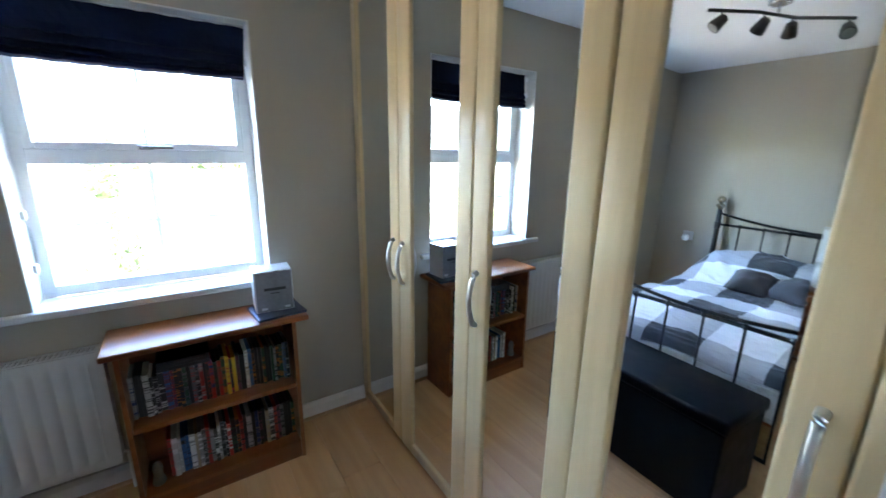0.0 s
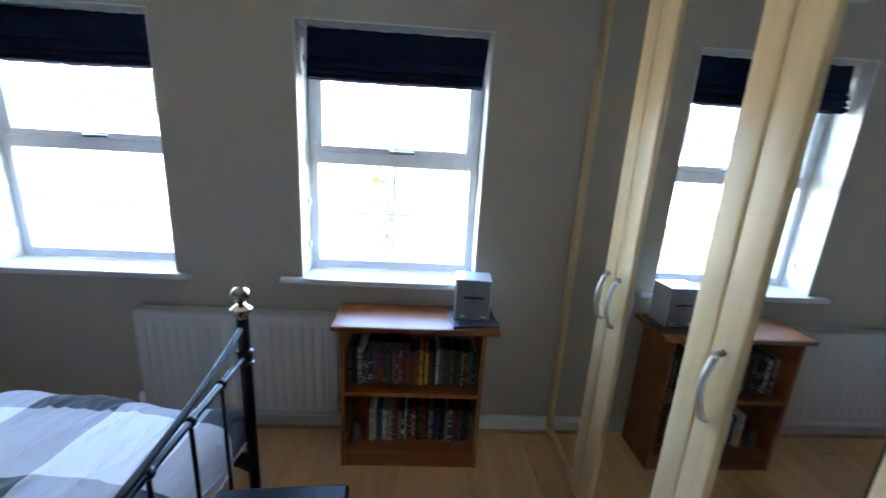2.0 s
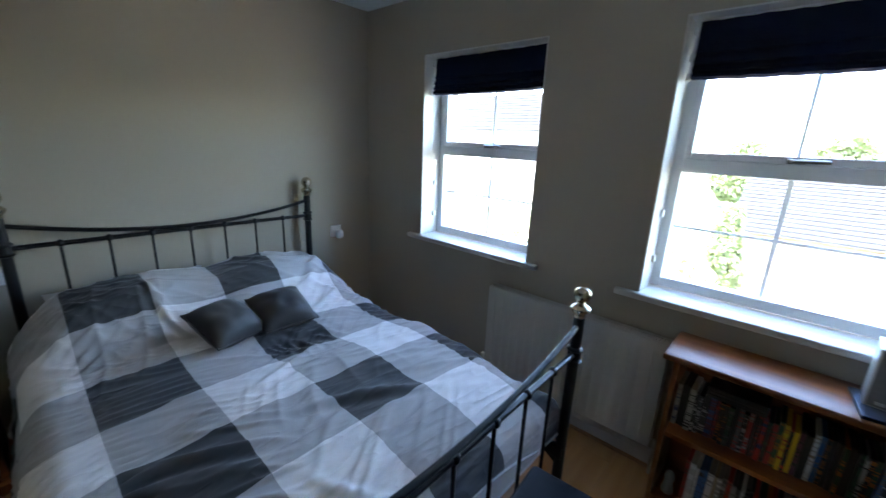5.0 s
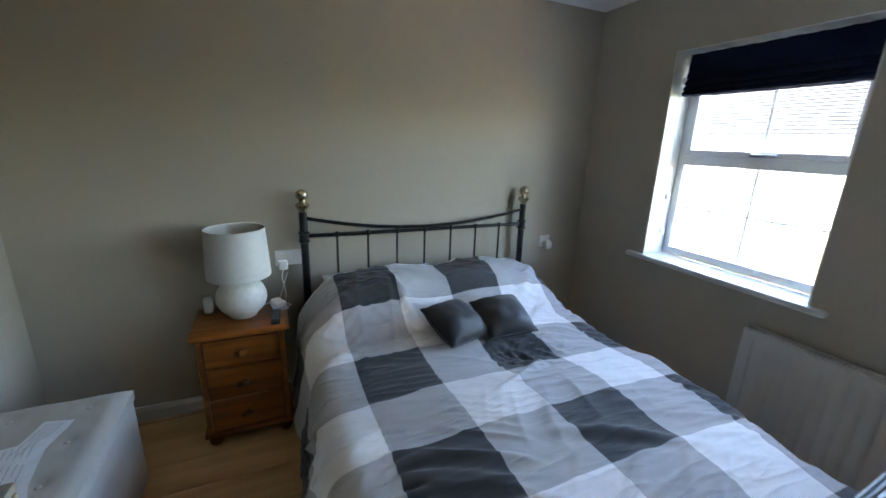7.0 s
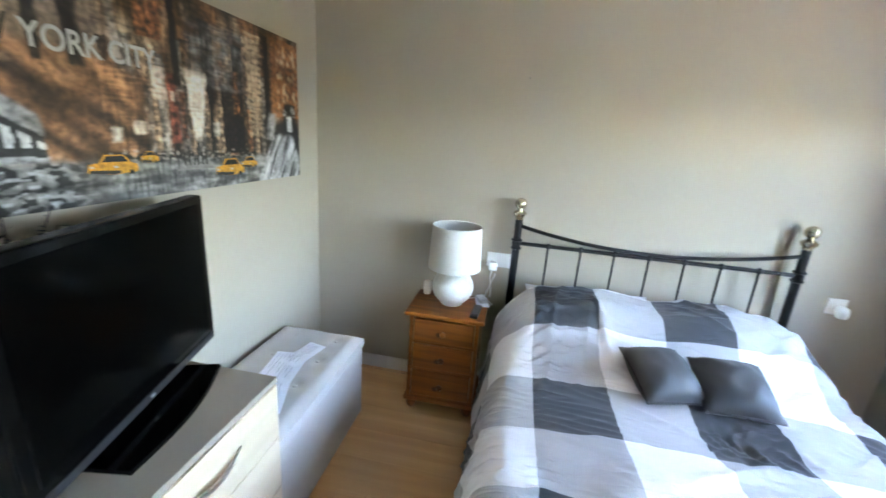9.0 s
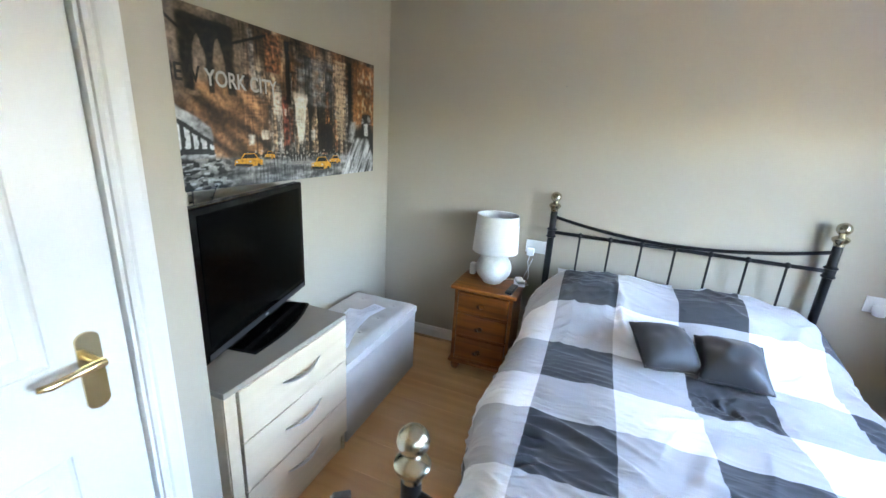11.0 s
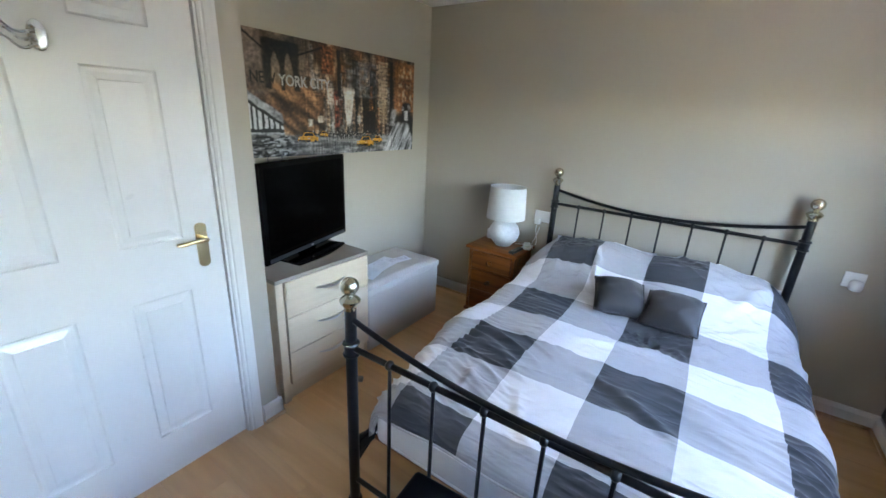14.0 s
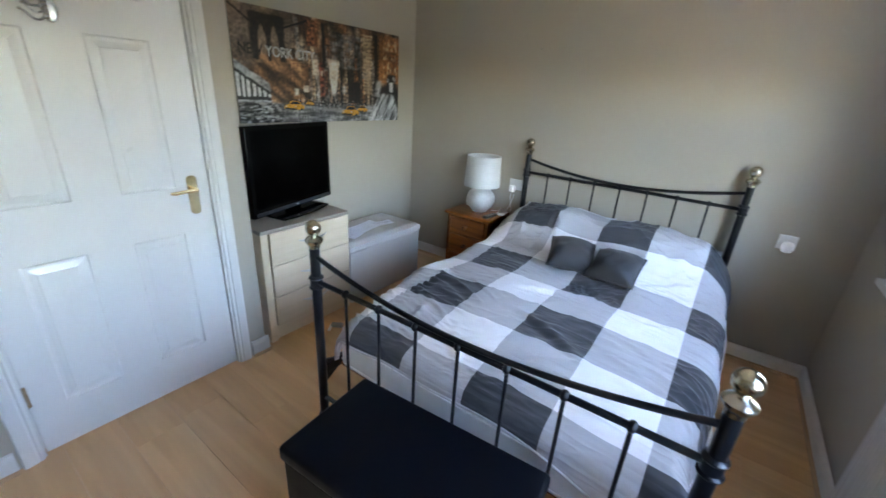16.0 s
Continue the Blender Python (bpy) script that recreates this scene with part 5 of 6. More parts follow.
for k in range(len(rim)):
    bm.faces.new((rim[k], rim[(k + 1) % len(rim)], low[(k + 1) % len(rim)], low[k]))
bm.faces.new(low)
lid = part("lid", bm, M_PALEBOX, bb, "padded buttoned lid", smooth=True)
for px, py in buttons:
    bm = B()
    bmesh.ops.create_uvsphere(bm, u_segments=10, v_segments=6, radius=1, matrix=Matrix.Translation((px, py, 0.466)) @ Matrix.Diagonal((0.011, 0.011, 0.005, 1)))
    part("button", bm, M_PALEBOX, lid, smooth=True)


M_FADED = make_mat("faded_print", (0.45, 0.46, 0.52), 0.8)


def paper(x, y, z, w, d, turn):
    t = thing("letter", (x, y, z), "white printed letter lying on the blanket box", "paper", "letters on the blanket box", turn=turn)
    bm = B()
    n = 8
    g = [[bm.verts.new((w * (i / n - 0.5), d * (j / n - 0.5), 0.0008 + 0.004 * (abs(i / n - 0.5) * 2) ** 3 + 0.002 * noise.noise(Vector((i * 0.4, j * 0.4, x * 9))))) for j in range(n + 1)] for i in range(n + 1)]
    for i in range(n):
        for j in range(n):
            bm.faces.new((g[i][j], g[i + 1][j], g[i + 1][j + 1], g[i][j + 1]))
    part("sheet", bm, M_PAPER, t, local=True, smooth=True)
    bm = B()
    r = random.Random(int(x * 1000))
    for k in range(7):
        yy = -d / 2 + 0.02 + k * (d - 0.04) / 7
        box(bm, -w / 2 + 0.015, -w / 2 + 0.015 + (w - 0.03) * r.uniform(0.4, 1), yy, yy + 0.0022, 0.0062, 0.0066)
    part("print_bars", bm, M_FADED, t, "rows of small grey print", local=True)


paper(0.86, -0.985, 0.4795, 0.29, 0.16, 8)
paper(0.72, -0.955, 0.4835, 0.21, 0.10, -14)
paper(1.05, -0.93, 0.4795, 0.21, 0.15, 20)

# city canvas
PX0, PX1, PZ0, PZ1, PYF = 0.222, 1.662, 1.283, 1.953, Y_TV + 0.010
pic = thing("city_canvas", (0.942, Y_TV, PZ0), "long canvas print of a sepia city street with yellow cabs", "picture")
M_CANVAS = make_mat("canvas_edge", (0.10, 0.08, 0.07), 0.8, 0, 0.1, 20, 200, 0.05)
part("canvas", box(B(), PX0, PX1, Y_TV, PYF, PZ0, PZ1, 0.002), M_CANVAS, pic)


def at(s, t):
    """Place on the canvas: s from its left edge to its right, t from its foot to its top."""
    return PX1 - (PX1 - PX0) * s, PZ0 + (PZ1 - PZ0) * t


def zone(s, t, s0, s1, t0, t1, e=0.006):
    return smoothstep(s0 - e, s0 + e, s) * smoothstep(s1 + e, s1 - e, s) * smoothstep(t0 - e, t0 + e, t) * smoothstep(t1 + e, t1 - e, t)


def hashed(k, seed=0.0):
    return (math.sin(k * 127.1 + seed * 311.7) * 43758.5453) % 1.0


def nz3(x, y, z=0.0):
    return noise.noise(Vector((x, y, z)))


def city_ink(s, t):
    """The printed picture: sepia towers over a grey street, a bridge, a columned front and a robed statue, all softly brushed."""
    s2 = s + 0.005 * nz3(s * 30, t * 14, 1) + 0.002 * nz3(s * 90, t * 45, 7)
    t2 = t + 0.010 * nz3(s * 22, t * 11, 2) + 0.004 * nz3(s * 80, t * 40, 5)

    def lay(c, new_c, k):
        k = min(1.0, max(0.0, k))
        return tuple(a * (1 - k) + b * k for a, b in zip(c, new_c))

    c = lay((0.060, 0.036, 0.022), (0.24, 0.105, 0.040), 0.5 + 1.0 * nz3(s * 13, t * 3.0, 3))
    c = lay(c, (0.30, 0.22, 0.15), 1.2 * nz3(s * 26, t * 6, 4) - 0.1)
    c = lay(c, (0.19, 0.128, 0.088), zone(s2, t2, -0.1, 0.30, 0.5, 1.2, 0.03))
    # towers
    for layer, n, base in ((0, 26, 0.93), (1, 40, 0.74), (2, 58, 0.52)):
        k = math.floor(s2 * n)
        if s2 < 0.27 or s2 > 0.80:
            continue
        top = base * (0.72 + 0.34 * hashed(k, layer))
        if t2 < top and hashed(k, layer + 7) > 0.25:
            tone = hashed(k, layer + 3)
            tint = ((0.028, 0.022, 0.018), (0.29, 0.105, 0.032), (0.17, 0.15, 0.13), (0.27, 0.175, 0.11), (0.10, 0.05, 0.024))[int(tone * 4.99)]
            f = s2 * n - k
            shade = 0.6 + 0.7 * f
            win = 0.6 + 1.6 * max(0, nz3(s * 120, t * 42, k)) + 0.7 * (hashed(math.floor(t2 * 38), k) > 0.80) * (0.2 < f < 0.8)
            c = lay(c, tuple(v * shade * win for v in tint), 0.85)
    c = lay(c, (0.17, 0.17, 0.17), zone(s2, t2, 0.50, 0.70, 0.56, 0.90, 0.02) * (0.45 + 0.8 * nz3(s * 28, t * 22, 6)))
    c = lay(c, (0.33, 0.24, 0.15), zone(s2, t2, 0.715, 0.785, 0.30, 0.94) * (0.7 - 0.35 * ((t2 * 26) % 1.0 > 0.55) + 0.3 * nz3(s * 60, t * 20, 2)))
    c = lay(c, (0.28, 0.105, 0.03), zone(s2, t2, 0.84, 1.1, 0.44, 0.97) * (0.8 + 0.6 * nz3(s * 40, t * 26, 8)))
    c = lay(c, (0.40, 0.27, 0.16), zone(s2, t2, 0.87, 0.985, 0.5, 0.93) * max(0, nz3(s * 50, t * 20, 9)) * 1.6)
    # hillside of brushed brown
    hill = zone(s2, t2, 0.09, 0.36, 0.20, 0.62 - 0.25 * max(0, s - 0.2), 0.035)
    streak = nz3((s * 2.1 + t * 1.3) * 9, (s - t) * 2.2, 2)
    c = lay(c, lay((0.07, 0.035, 0.016), (0.28, 0.13, 0.055), 0.55 + 1.2 * streak), hill * 0.9)
    # sky gap, billboards
    mid = 0.512 + 0.012 * (t - 0.4)
    gap = smoothstep(0.26, 0.30, t2) * smoothstep(0.66, 0.58, t2) * smoothstep(0.010 + 0.075 * (t - 0.2), 0.004 + 0.062 * (t - 0.2), abs(s2 - mid))
    c = lay(c, (0.52, 0.44, 0.36), gap * 0.95)
    for s0, s1, t0, t1, tint in ((0.385, 0.42, 0.47, 0.62, (0.46, 0.36, 0.28)), (0.427, 0.455, 0.26, 0.60, (0.22, 0.055, 0.03)), (0.30, 0.318, 0.62, 0.97, (0.30, 0.25, 0.21)),
                                 (0.36, 0.425, 0.74, 0.98, (0.21, 0.07, 0.025)), (0.447, 0.468, 0.55, 0.96, (0.018, 0.014, 0.012)), (0.33, 0.36, 0.30, 0.36, (0.40, 0.33, 0.26)),
                                 (0.565, 0.59, 0.30, 0.38, (0.38, 0.34, 0.29)), (0.62, 0.69, 0.20, 0.42, (0.015, 0.014, 0.014)), (0.435, 0.446, 0.46, 0.51, (0.45, 0.38, 0.3)),
                                 (0.46, 0.475, 0.28, 0.52, (0.17, 0.06, 0.03)), (0.28, 0.30, 0.26, 0.33, (0.42, 0.38, 0.33))):
        c = lay(c, tuple(v * (0.85 + 0.8 * nz3(s * 90, t * 45, s0 * 50)) for v in tint), zone(s2, t2, s0, s1, t0, t1) * 0.9)
    # bridge tower with two pointed arches and its cables
    tower = zone(s2, t2, 0.085, 0.245, 0.56, 0.95, 0.008)
    for a in (0.135, 0.196):
        lim = 0.024 * min(1, max(0, (0.86 - t) / 0.12)) ** 0.6
        if 0.50 < t < 0.86 and lim > 0:
            tower *= 1 - smoothstep(lim, lim * 0.7, abs(s2 - a))
    c = lay(c, (0.030, 0.022, 0.017), tower * (0.92 + 0.3 * nz3(s * 50, t * 30, 3)))
    c = lay(c, (0.030, 0.022, 0.017), smoothstep(0.012, 0.005, abs(t - (0.86 + 0.8 * (s - 0.245)))) * zone(s, t, 0.24, 0.37, 0, 1))
    c = lay(c, (0.05, 0.03, 0.02), smoothstep(0.014, 0.006, abs(t - (0.99 - 1.4 * s))) * zone(s, t, 0.0, 0.09, 0, 1))
    c = lay(c, (0.20, 0.12, 0.07), smoothstep(0.020, 0.008, abs(t2 - 0.555)) * zone(s, t, 0.0, 0.13, 0, 1) * 0.8)
    # columned front in grey
    roof = 0.55 - 1.25 * s
    front = smoothstep(0.16, 0.15, s2) * smoothstep(roof + 0.01, roof - 0.01, t2) * smoothstep(0.17, 0.19, t2)
    tone = 0.23 + 0.12 * nz3(s * 30, t * 20, 2)
    if 0.24 < t2 < roof - 0.10:
        tone = 0.38 if (s2 * 42) % 1.0 < 0.6 else 0.05
    elif roof - 0.10 <= t2 < roof - 0.07 or 0.21 < t2 < 0.24:
        tone = 0.05
    c = lay(c, (tone, tone, tone * 1.02), front)
    # street
    road = smoothstep(0.205, 0.165, t2)
    c = lay(c, tuple(v * (1 + 0.7 * nz3(s * 9, t * 30, 1)) for v in (0.145, 0.14, 0.135)), road)
    c = lay(c, (0.012, 0.012, 0.013), road * smoothstep(0.26, 0.15, s) * (nz3(s * 38, t * 44, 6) > 0.05) * 0.85)
    c = lay(c, (0.30, 0.30, 0.31), road * smoothstep(0.24, 0.12, s) * (nz3(s * 36, t * 60, 9) > 0.30) * 0.7)
    c = lay(c, (0.025, 0.022, 0.02), zone(s2, t2, 0.26, 0.74, 0.165, 0.215, 0.012) * (nz3(s * 70, t * 50, 4) > -0.05) * 0.8)
    c = lay(c, (0.30, 0.26, 0.23), zone(s2, t2, 0.26, 0.74, 0.175, 0.225, 0.01) * (nz3(s * 95, t * 70, 2) > 0.28) * 0.6)
    # lamp post and statue
    c = lay(c, (0.012, 0.011, 0.011), zone(s2, t2, 0.80, 0.826, 0.30, 0.96) * 0.95)
    c = lay(c, (0.014, 0.013, 0.013), smoothstep(0.46, 0.38, t2 + 0.8 * abs(s - 0.90) ** 1.3) * smoothstep(0.78, 0.82, s) * 0.9 + zone(s2, t2, 0.905, 0.97, 0.33, 0.54, 0.01) * 0.9)
    robe = smoothstep(0.74 + 0.28 * t, 0.76 + 0.28 * t, s2) * smoothstep(1.02 - 0.25 * max(0, t - 0.1), 0.99 - 0.25 * max(0, t - 0.1), s2) * smoothstep(0.34, 0.29, t2)
    fold = 0.26 + 0.34 * nz3((s * 1.6 - t * 0.45) * 42, (s * 0.4 + t) * 4, 5)
    c = lay(c, (fold, fold, fold * 1.02), robe * 0.95)
    c = lay(c, (0.24, 0.24, 0.24), zone(s2, t2, 0.80 + 0.1 * (t - 0.3), 0.84 + 0.1 * (t - 0.3), 0.28, 0.47, 0.012) * 0.8)
    c = lay(c, (0.50, 0.50, 0.50), zone(s2, t2, 0.925, 0.952, 0.34, 0.46, 0.01) * (0.85 + 0.7 * nz3(s * 120, t * 60, 3)))
    c = lay(c, (0.22, 0.22, 0.22), smoothstep(0.03, 0.015, abs(math.hypot((s - 0.938) * 2.1, t - 0.46) - 0.06)) * (t > 0.45) * (hashed(math.floor(math.atan2(t - 0.46, s - 0.938) * 5)) > 0.4) * 0.8)
    grain = 1 + 0.40 * nz3(s * 75, t * 36, 12) + 0.25 * nz3(s * 160, t * 80, 14)
    grain *= 0.95 + 0.45 * nz3(s * 11, t * 6, 15)
    edge = 1 - 0.30 * smoothstep(0.75, 1.0, t) * (0.5 + nz3(s * 9, t * 4, 16))
    if 0.27 < s < 0.84:
        grain *= 1 + 0.55 * nz3(s * 150, t * 7, 21) + 0.35 * nz3(s * 20, t * 90, 22)
    c = tuple(v * max(0.2, grain) * edge for v in c)
    lum = 0.3 * c[0] + 0.6 * c[1] + 0.1 * c[2]
    gain = 0.98 * min(1.5, max(0.14, (lum / 0.125) ** 0.9))
    c = tuple(max(0.0, lum + (v - lum) * 0.95) for v in c)
    return tuple(max(0.003, min(0.6, v * gain)) for v in c)


def print_mesh(nu=340, nv=160):
    verts, cols = [], []
    for i in range(nu + 1):
        for j in range(nv + 1):
            s, t = i / nu, j / nv
            x, z = at(s, t)
            verts.append((x - 0.942, 0.0, z - PZ0))
            cols.append((*city_ink(s, t), 1.0))
    faces = [(i * (nv + 1) + j, i * (nv + 1) + j + 1, (i + 1) * (nv + 1) + j + 1, (i + 1) * (nv + 1) + j) for i in range(nu) for j in range(nv)]
    me = bpy.data.meshes.new("printed_face")
    me.from_pydata(verts, [], faces)
    lay = me.color_attributes.new("ink", "FLOAT_COLOR", "POINT")
    lay.data.foreach_set("color", np.array(cols, dtype=np.float32).ravel())
    me.materials.append(M_PRINT)
    ob = new("printed_face", me)
    ob.parent = pic
    ob.location = (0, PYF + 0.0006 - Y_TV, 0)
    return ob


print_mesh()


def flat(col, vary=0.4, scale=34):
    return make_mat("print_ink", col, 0.65, 0, vary, scale, 120, 0.0, distort=1.0)


def shapes(name, outlines, material, layer, label=""):
    if len(outlines) > 1:
        return [shapes(name, [o], material, layer, label) for o in outlines][-1]
    bm = B()
    for o in outlines:
        prism(bm, [at(*p) for p in o], PYF + 0.0008 + 0.0003 * layer, PYF + 0.0007)
    return part(name, bm, material, pic, label)


def rect(s0, s1, t0, t1):
    return [(s0, t0), (s1, t0), (s1, t1), (s0, t1)]


I_DARK, I_BLACK, I_PALE = flat((0.022, 0.017, 0.013)), flat((0.005, 0.005, 0.006)), flat((0.22, 0.205, 0.19))
I_YELLOW, I_WHITE = flat((0.52, 0.24, 0.02), 0.6, 60), flat((0.44, 0.43, 0.42), 0.25)


def cab(s, t, w, h):
    c = shapes("taxi", [[(s, t + h * 0.15), (s + w * 0.03, t + h * 0.55), (s + w * 0.22, t + h * 0.62), (s + w * 0.34, t + h), (s + w * 0.72, t + h), (s + w * 0.86, t + h * 0.60), (s + w, t + h * 0.5),
                         (s + w, t + h * 0.12), (s + w * 0.5, t)]], I_YELLOW, 2, "yellow cab")
    shapes("windscreen", [[(s + w * 0.26, t + h * 0.64), (s + w * 0.37, t + h * 0.94), (s + w * 0.70, t + h * 0.94), (s + w * 0.80, t + h * 0.64)]], I_BLACK, 3)
    shapes("bumper", [[(s + w * 0.02, t + h * 0.14), (s + w * 0.5, t + h * 0.01), (s + w * 0.62, t + h * 0.06), (s + w * 0.62, t + h * 0.20), (s + w * 0.03, t + h * 0.28)]], I_DARK, 3)
    shapes("headlight", [rect(s + w * 0.05, s + w * 0.11, t + h * 0.36, t + h * 0.46), rect(s + w * 0.5, s + w * 0.57, t + h * 0.34, t + h * 0.45)], I_WHITE, 3)
    shapes("tyre", [rect(s + w * 0.80, s + w * 0.90, t - h * 0.02, t + h * 0.22)], I_BLACK, 4)


cab(0.218, 0.120, 0.108, 0.088)
cab(0.335, 0.165, 0.045, 0.055)
cab(0.560, 0.060, 0.118, 0.105)
cab(0.668, 0.10, 0.075, 0.07)
shapes("traffic_island", [[(0.43, 0.115), (0.56, 0.115), (0.545, 0.155), (0.45, 0.155)]], I_PALE, 1)
shapes("island_post", [rect(0.455 + 0.014 * k, 0.461 + 0.014 * k, 0.14, 0.21 + 0.02 * (k % 2)) for k in range(6)], I_DARK, 2)


def lettering(text, s, t, size, material, layer, stretch=1.0):
    cu = bpy.data.curves.new("lettering", "FONT")
    cu.body, cu.size, cu.extrude, cu.offset = text, size, 0.0003, 0.0014
    tmp = new("lettering_tmp", cu)
    dg = bpy.context.evaluated_depsgraph_get()
    me = bpy.data.meshes.new_from_object(tmp.evaluated_get(dg))
    bpy.data.objects.remove(tmp)
    bm = B()
    bm.from_mesh(me)
    x, z = at(s, t)
    m = Matrix.Translation((x, PYF + 0.0016, z)) @ Matrix(((-stretch, 0, 0, 0), (0, 0, 1, 0), (0, 1, 0, 0), (0, 0, 0, 1)))
    bmesh.ops.transform(bm, matrix=m, verts=bm.verts)
    part("lettering", bm, material, pic, "the words " + text)


lettering("NEW", 0.024, 0.605, 0.085, I_DARK, 3, 0.80)
lettering("YORK CITY", 0.148, 0.60, 0.085, I_WHITE, 3, 0.84)

# ---- small thing on the floor, nail, ceiling light ----
pg = thing("clothes_clip", (1.515, -0.61, 0), "small grey plastic clip dropped on the floor", "clip", turn=-55)
bm = B()
box(bm, -0.06, 0.02, -0.017, 0.017, 0.0, 0.03, 0.009, 3)
part("body", bm, M_GREY, pg, local=True)
bm = B()
box(bm, 0.012, 0.030, -0.015, 0.058, 0.0, 0.014, 0.004, 2)
part("arm", bm, M_SILVER_AND_LITSIDE, pg, local=True)
bm = B()
tube(bm, [(0, -0.034, 1.871), (0.012, -0.034, 1.873)], 0.003, 6)
part("nail", bm, M_GREY, label="small bare grey nail in the painted wall", category="nail")

cl = thing("ceiling_spotlight", (1.36, 0.82, CEIL), "dark chrome ceiling light bar with four swivel spots", "ceiling light", turn=0)
bar_pts = [(1.78, 1.06), (1.56, 0.90), (1.32, 0.80), (1.10, 0.60)]
bm = B()
lathe(bm, [(0.05, CEIL - 0.022), (0.055, CEIL - 0.016), (0.055, CEIL)], 1.44, 0.85, 20)
tube(bm, [(1.44, 0.85, CEIL - 0.02), (1.44, 0.85, CEIL - 0.07)], 0.008, 10)
part("ceiling_rose", bm, M_CHROME, cl, smooth=True)
bm = B()
tube(bm, [(x, y, CEIL - 0.075) for x, y in bar_pts], 0.009, 10)
part("bar", bm, M_BLACKPLASTIC, cl, smooth=True)
for (x, y), (dx, dy) in zip(((1.72, 1.015), (1.52, 0.885), (1.34, 0.81), (1.12, 0.62)), ((0.5, 0.5), (-0.3, 0.6), (-0.5, 0.2), (0.7, -0.3))):
    bm = B()
    tube(bm, [(x, y, CEIL - 0.078), (x, y, CEIL - 0.115)], 0.006, 8)
    d = Vector((dx, dy, -0.75)).normalized()
    c = Vector((x, y, CEIL - 0.125))
    tube(bm, [c - d * 0.03, c - d * 0.02, c + d * 0.035, c + d * 0.05], [0.012, 0.026, 0.036, 0.036], 16)
    sp = part("spot", bm, M_BLACKPLASTIC, cl, smooth=True)
    bm = B()
    tube(bm, [c + d * 0.0502, c + d * 0.053], 0.030, 16)
    part("bulb", bm, M_GREY, sp, "unlit halogen bulb")

# ---- outside ----
GZ = -2.9
M_LAWN = make_mat("lawn", (0.13, 0.145, 0.06), 0.9, 0, 0.35, 0.8, 12, 0.2)
M_RENDER = make_mat("cream_render", (0.45, 0.42, 0.36), 0.85, 0, 0.06, 2, 40, 0.1)
M_SLATE_SHADOW = make_mat("slate_shadow_lines", (0.034, 0.034, 0.035), 0.8, 0, 0.2, 2, 20, 0.1)
M_SLATE = make_mat("slate", (0.06, 0.058, 0.06), 0.7, 0, 0.3, 2, 20, 0.2)
M_PANEDARK = make_mat("dark_window_glass", (0.10, 0.10, 0.10), 0.1, 0, 0.1, 2, 20, 0.0)
M_GRAVEL = make_mat("gravel_path", (0.30, 0.24, 0.16), 0.95, 0, 0.3, 2, 60, 0.3)
M_GREEN = make_mat("foliage", (0.20, 0.23, 0.10), 0.7, 0, 0.35, 3, 20, 0.1)
M_PALELEAF = make_mat("variegated_leaf", (0.42, 0.44, 0.24), 0.6, 0, 0.35, 3, 20, 0.1)
M_BARK = make_mat("bark", (0.12, 0.09, 0.06), 0.9, 0, 0.3, 5, 30, 0.3)
part("ground", box(B(), -400, 400, -400, 600, GZ - 0.2, GZ), M_LAWN, kind="structure", label="green lawn reaching away from the house", category="ground")
part("lower_storey", box(B(), -0.2, X_BACK + 0.2, -2.0, Y_WIN + 0.34, GZ, -0.051), M_BRICK, kind="structure", label="buff brick lower storey of the house", category="wall")
# near part of the drive is added to bounce sunlight up into the room
part("pavement", box(B(), -14, 14, 4.5, 12.0, GZ, GZ + 0.012), M_GRAVEL, kind="structure", label="pale gravel drive across the garden, widened near the house to bounce daylight", category="path")


def house(x0, x1, y0, y1, eaves, ridge, wall_mat, label, cols, rows):
    h = thing("house", ((x0 + x1) / 2, (y0 + y1) / 2, GZ), label, "house", "houses beyond the garden")
    bm = B()
    box(bm, x0, x1, y0, y1, GZ, eaves)
    part("wall", bm, wall_mat, h)
    bm = B()
    ym = (y0 + y1) / 2
    v = [bm.verts.new(p) for p in ((x0 - 0.3, y0 - 0.35, eaves - 0.05), (x1 + 0.3, y0 - 0.35, eaves - 0.05), (x1 + 0.3, ym, ridge), (x0 - 0.3, ym, ridge), (x0 - 0.3, y1 + 0.35, eaves - 0.05), (x1 + 0.3, y1 + 0.35, eaves - 0.05))]
    for f in ((0, 1, 2, 3), (3, 2, 5, 4), (0, 3, 4), (1, 5, 2), (0, 4, 5, 1)):
        bm.faces.new([v[k] for k in f])
    # roof coloured darker than its courses, as shadow lines between them
    roof = part("roof", bm, M_SLATE_SHADOW, h)
    step = (ym - y0 + 0.35) / 14
    n = 14
    for k in range(n):
        s = (k + 0.5) / n
        y, z = y0 - 0.35 + (ym - y0 + 0.35) * s, eaves - 0.05 + (ridge - eaves + 0.05) * s
        part("tile_course", box(B(), x0 - 0.3, x1 + 0.3, y - 0.36 * step, y + 0.36 * step, z - 0.01, z + 0.05), M_SLATE, roof)
    for i in range(cols):
        for z in rows:
            x = x0 + (x1 - x0) * (i + 0.5) / cols
            w = part("window", box(B(), x - 0.45, x + 0.45, y0 - 0.03, y0 + 0.02, z, z + 1.15), M_UPVC, h)
            part("pane", box(B(), x - 0.38, x + 0.38, y0 - 0.04, y0 - 0.031, z + 0.07, z + 1.08), M_PANEDARK, w)
    return h


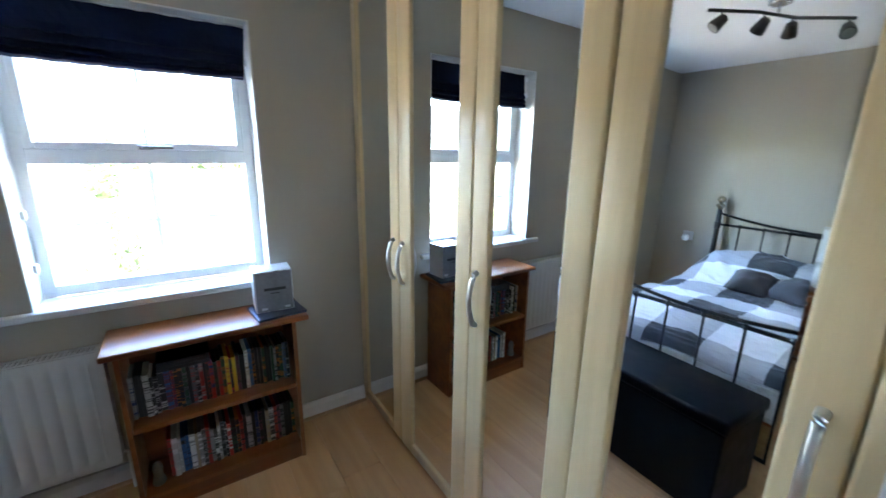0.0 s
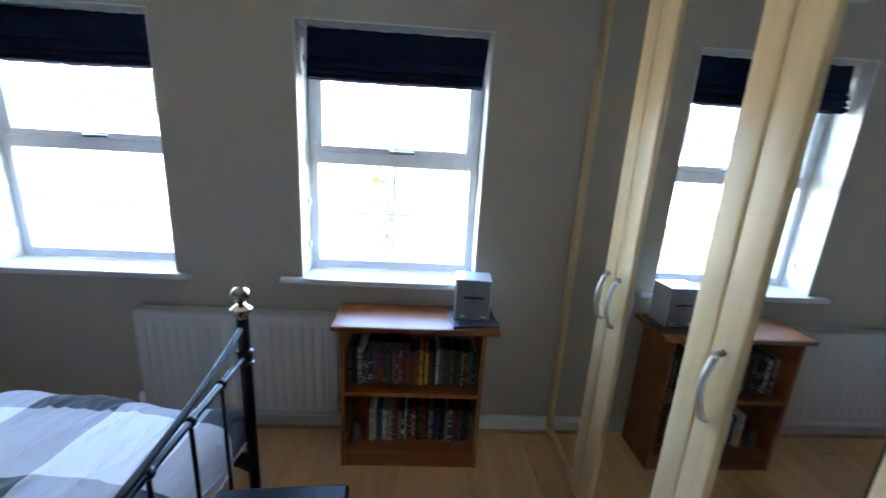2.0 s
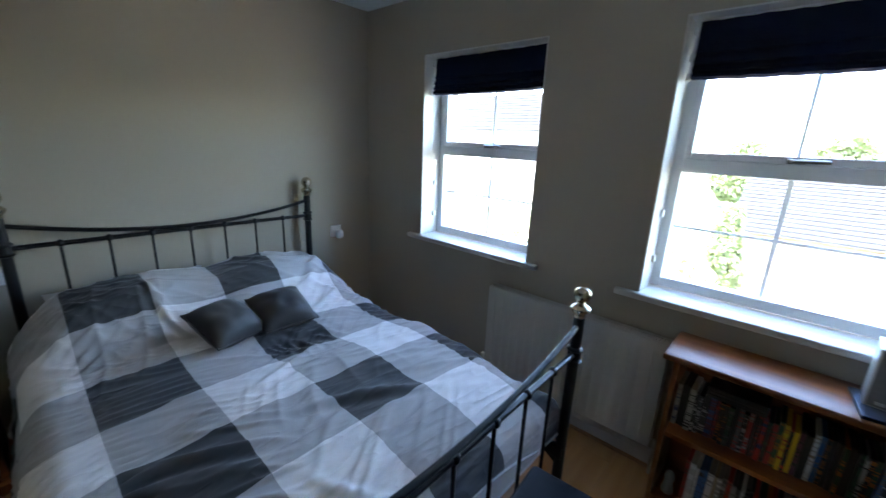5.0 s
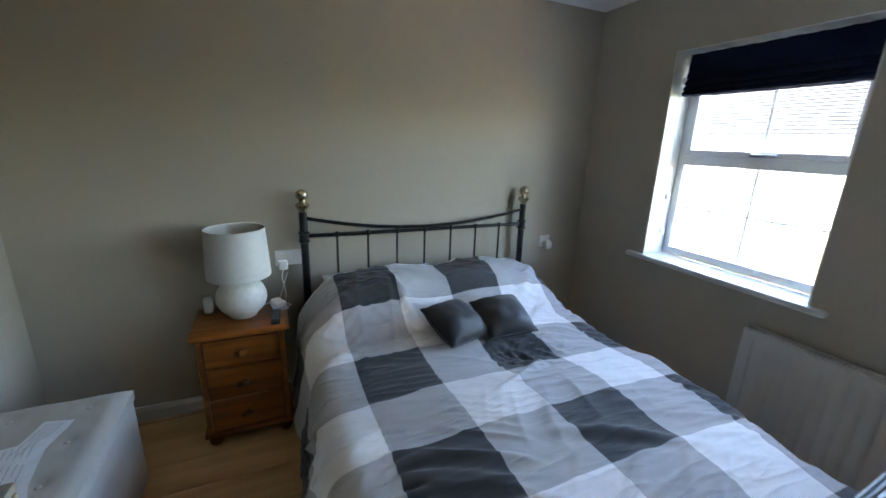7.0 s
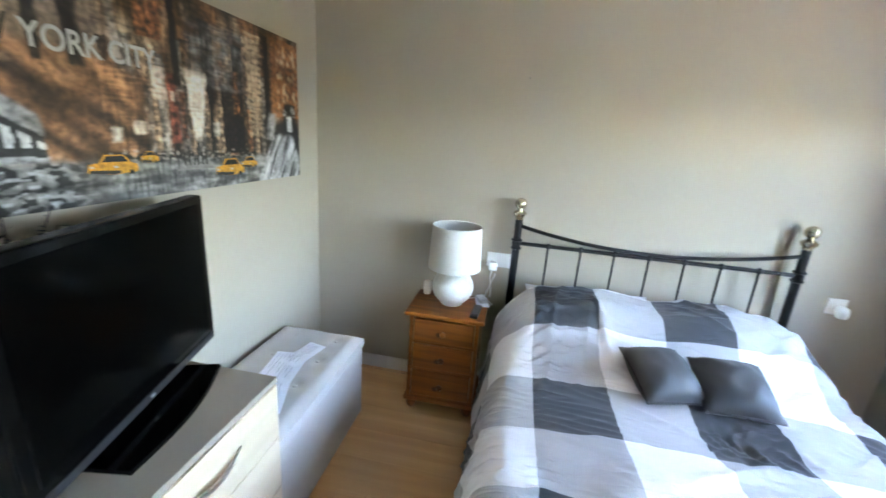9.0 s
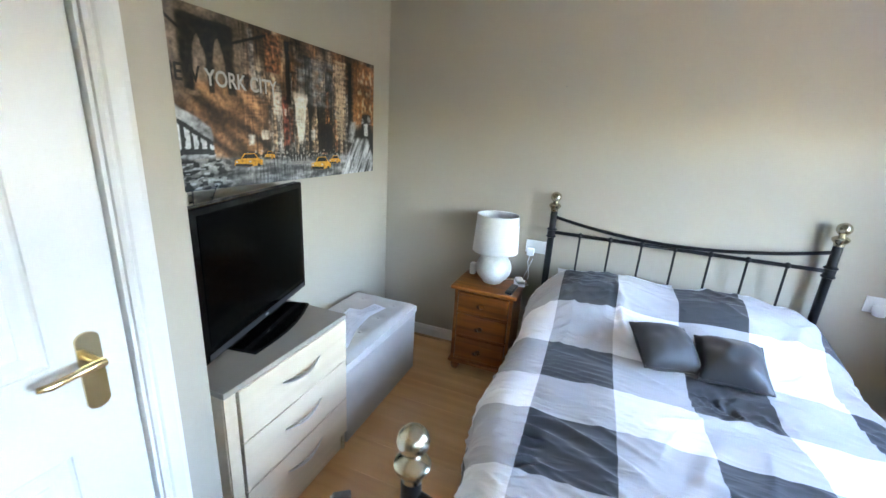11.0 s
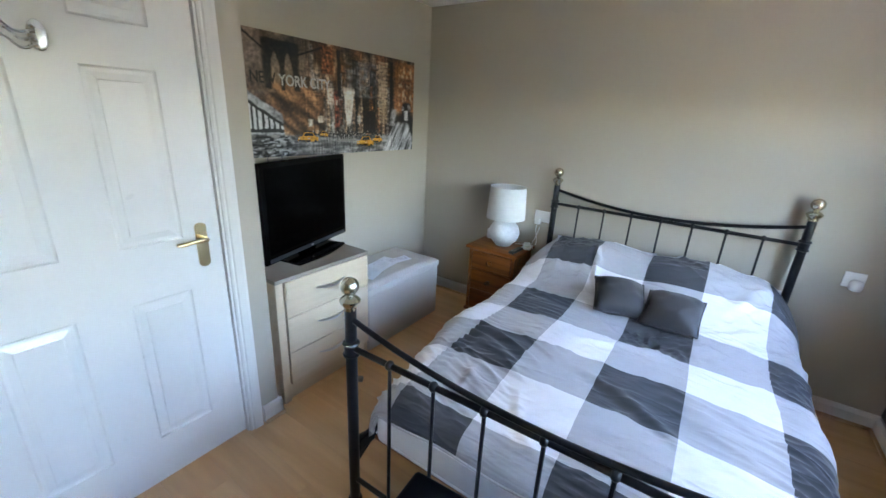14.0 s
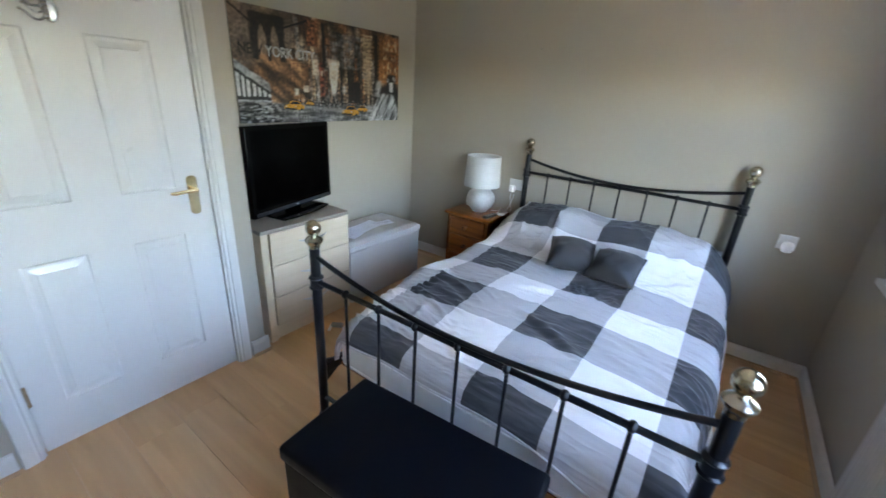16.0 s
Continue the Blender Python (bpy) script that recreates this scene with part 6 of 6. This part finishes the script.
house(-30, -5, 24, 32, 2.4, 5.2, M_RENDER, "cream rendered house row with a slate roof", 9, (-2.5, 0.5))
house(1.3, 9.5, 15.5, 21, -0.75, 0.72, M_BRICK, "low buff brick garage with a slate roof", 0, ())
fence = thing("garden_fence", (0, 13.2, GZ), "pale timber garden fence", "fence")
for k in range(60):
    x = -15 + k * 0.5
    part("board", box(B(), x, x + 0.47, 13.18, 13.22, GZ, GZ + 1.3), M_GRAVEL, fence)
for z in (0.35, 1.05):
    part("rail", box(B(), -15, 15, 13.22, 13.28, GZ + z, GZ + z + 0.08), M_GRAVEL, fence)


def tree(x, y, height, spread, seed, label, leaf=0.075, leaf_mat=M_GREEN):
    t = thing("tree", (x, y, GZ), label, "tree", "garden trees")
    r = random.Random(seed)
    bm = B()
    tube(bm, [(x, y, GZ), (x + 0.05, y, GZ + height * 0.4), (x + 0.1, y + 0.05, GZ + height * 0.85)], [0.13, 0.09, 0.03], 8)
    for k in range(14):
        z = GZ + height * (0.2 + 0.05 * k)
        a = r.uniform(0, 6.28)
        q = spread * r.uniform(0.4, 0.8)
        tube(bm, [(x + 0.05, y, z), (x + q * math.cos(a), y + q * math.sin(a), z + 0.4)], [0.03, 0.008], 5)
    part("trunk", bm, M_BARK, t)
    verts, faces = [], []
    for k in range(6500):
        a, hgt = r.uniform(0, 6.283), r.random()
        lim = spread * (0.35 + 0.65 * math.sin(math.pi * min(1, 0.12 + hgt * 0.86))) * (0.8 + 0.35 * noise.noise(Vector((math.cos(a) * 1.6, math.sin(a) * 1.6, hgt * 4 + seed))))
        d = lim * math.sqrt(r.random())
        c = Vector((x + d * math.cos(a), y + d * math.sin(a), GZ + height * (0.12 + 0.9 * hgt)))
        o1 = Vector((r.uniform(-1, 1), r.uniform(-1, 1), r.uniform(-1, 1))).normalized() * leaf * r.uniform(0.7, 1.3)
        o2 = o1.cross(Vector((r.uniform(-1, 1), r.uniform(-1, 1), r.uniform(-1, 1)))).normalized() * leaf * 0.55
        b = len(verts)
        verts += [c - o1, c + o2, c + o1, c - o2]
        faces.append((b, b + 1, b + 2, b + 3))
    me = bpy.data.meshes.new("crown")
    me.from_pydata([v - Vector((x, y, GZ)) for v in verts], [], faces)
    me.materials.append(leaf_mat)
    ob = new("crown", me)
    ob.parent = t
    return t


tree(1.35, 12.4, 3.1, 0.55, 3, "tall slim green garden conifer")
tree(0.85, 10.4, 2.2, 0.85, 9, "pale variegated garden shrub", 0.085, M_PALELEAF)
tree(-1.5, 40, 5.2, 2.6, 5, "green tree beyond the garage", 0.22)
tree(4.2, 41, 5.7, 3.0, 6, "green tree beyond the garage", 0.22)
tree(9.5, 42, 5.9, 3.2, 8, "green tree beyond the garage", 0.22)
tree(-4.5, 11.5, 1.6, 0.9, 12, "low leafy garden shrub", 0.085, M_PALELEAF)

# ---- floor of laminate planks ----
floor = part("floor", box(B(), -0.02, X_BACK, -1.95, Y_WIN + 0.02, -0.05, -0.0085), M_SUB, kind="structure", label="beech laminate plank floor", category="floor")
plank_meshes = {}
PW, PL = 0.193, 1.285
rng = random.Random(2)
ix = 0
x = 0.0
while x < X_BACK - 0.01:
    x2 = min(x + PW, X_BACK - 0.005)
    y = Y_TV - 0.0 - rng.uniform(0.1, 1.2)
    while y < Y_WIN:
        ya, yb = max(y, -1.4 if x > X_RET - 0.2 else Y_TV), min(y + PL, Y_WIN)
        if yb - ya > 0.02:
            key = (round(x2 - x, 4), round(yb - ya, 3))
            if key not in plank_meshes:
                bm = B()
                w, ln = key[0] - 0.0006, key[1] - 0.0006
                c = 0.0005
                lo = [bm.verts.new(p) for p in ((-w / 2, -ln / 2, -0.008), (w / 2, -ln / 2, -0.008), (w / 2, ln / 2, -0.008), (-w / 2, ln / 2, -0.008))]
                md = [bm.verts.new((v.co.x, v.co.y, -c)) for v in lo]
                hi = [bm.verts.new((v.co.x - math.copysign(c, v.co.x), v.co.y - math.copysign(c, v.co.y), 0.0)) for v in lo]
                bm.faces.new(hi)
                for p, q in ((lo, md), (md, hi)):
                    for k in range(4):
                        bm.faces.new((p[k], p[(k + 1) % 4], q[(k + 1) % 4], q[k]))
                bmesh.ops.recalc_face_normals(bm, faces=bm.faces)
                me = bpy.data.meshes.new("plank")
                bm.to_mesh(me)
                bm.free()
                me.materials.append(M_PLANK)
                plank_meshes[key] = me
            ob = new("plank", plank_meshes[key])
            ob.parent = floor
            ob.location = Vector(((x + x2) / 2, (ya + yb) / 2, 0.0)) - BASE[floor]
        y += PL
    x += PW
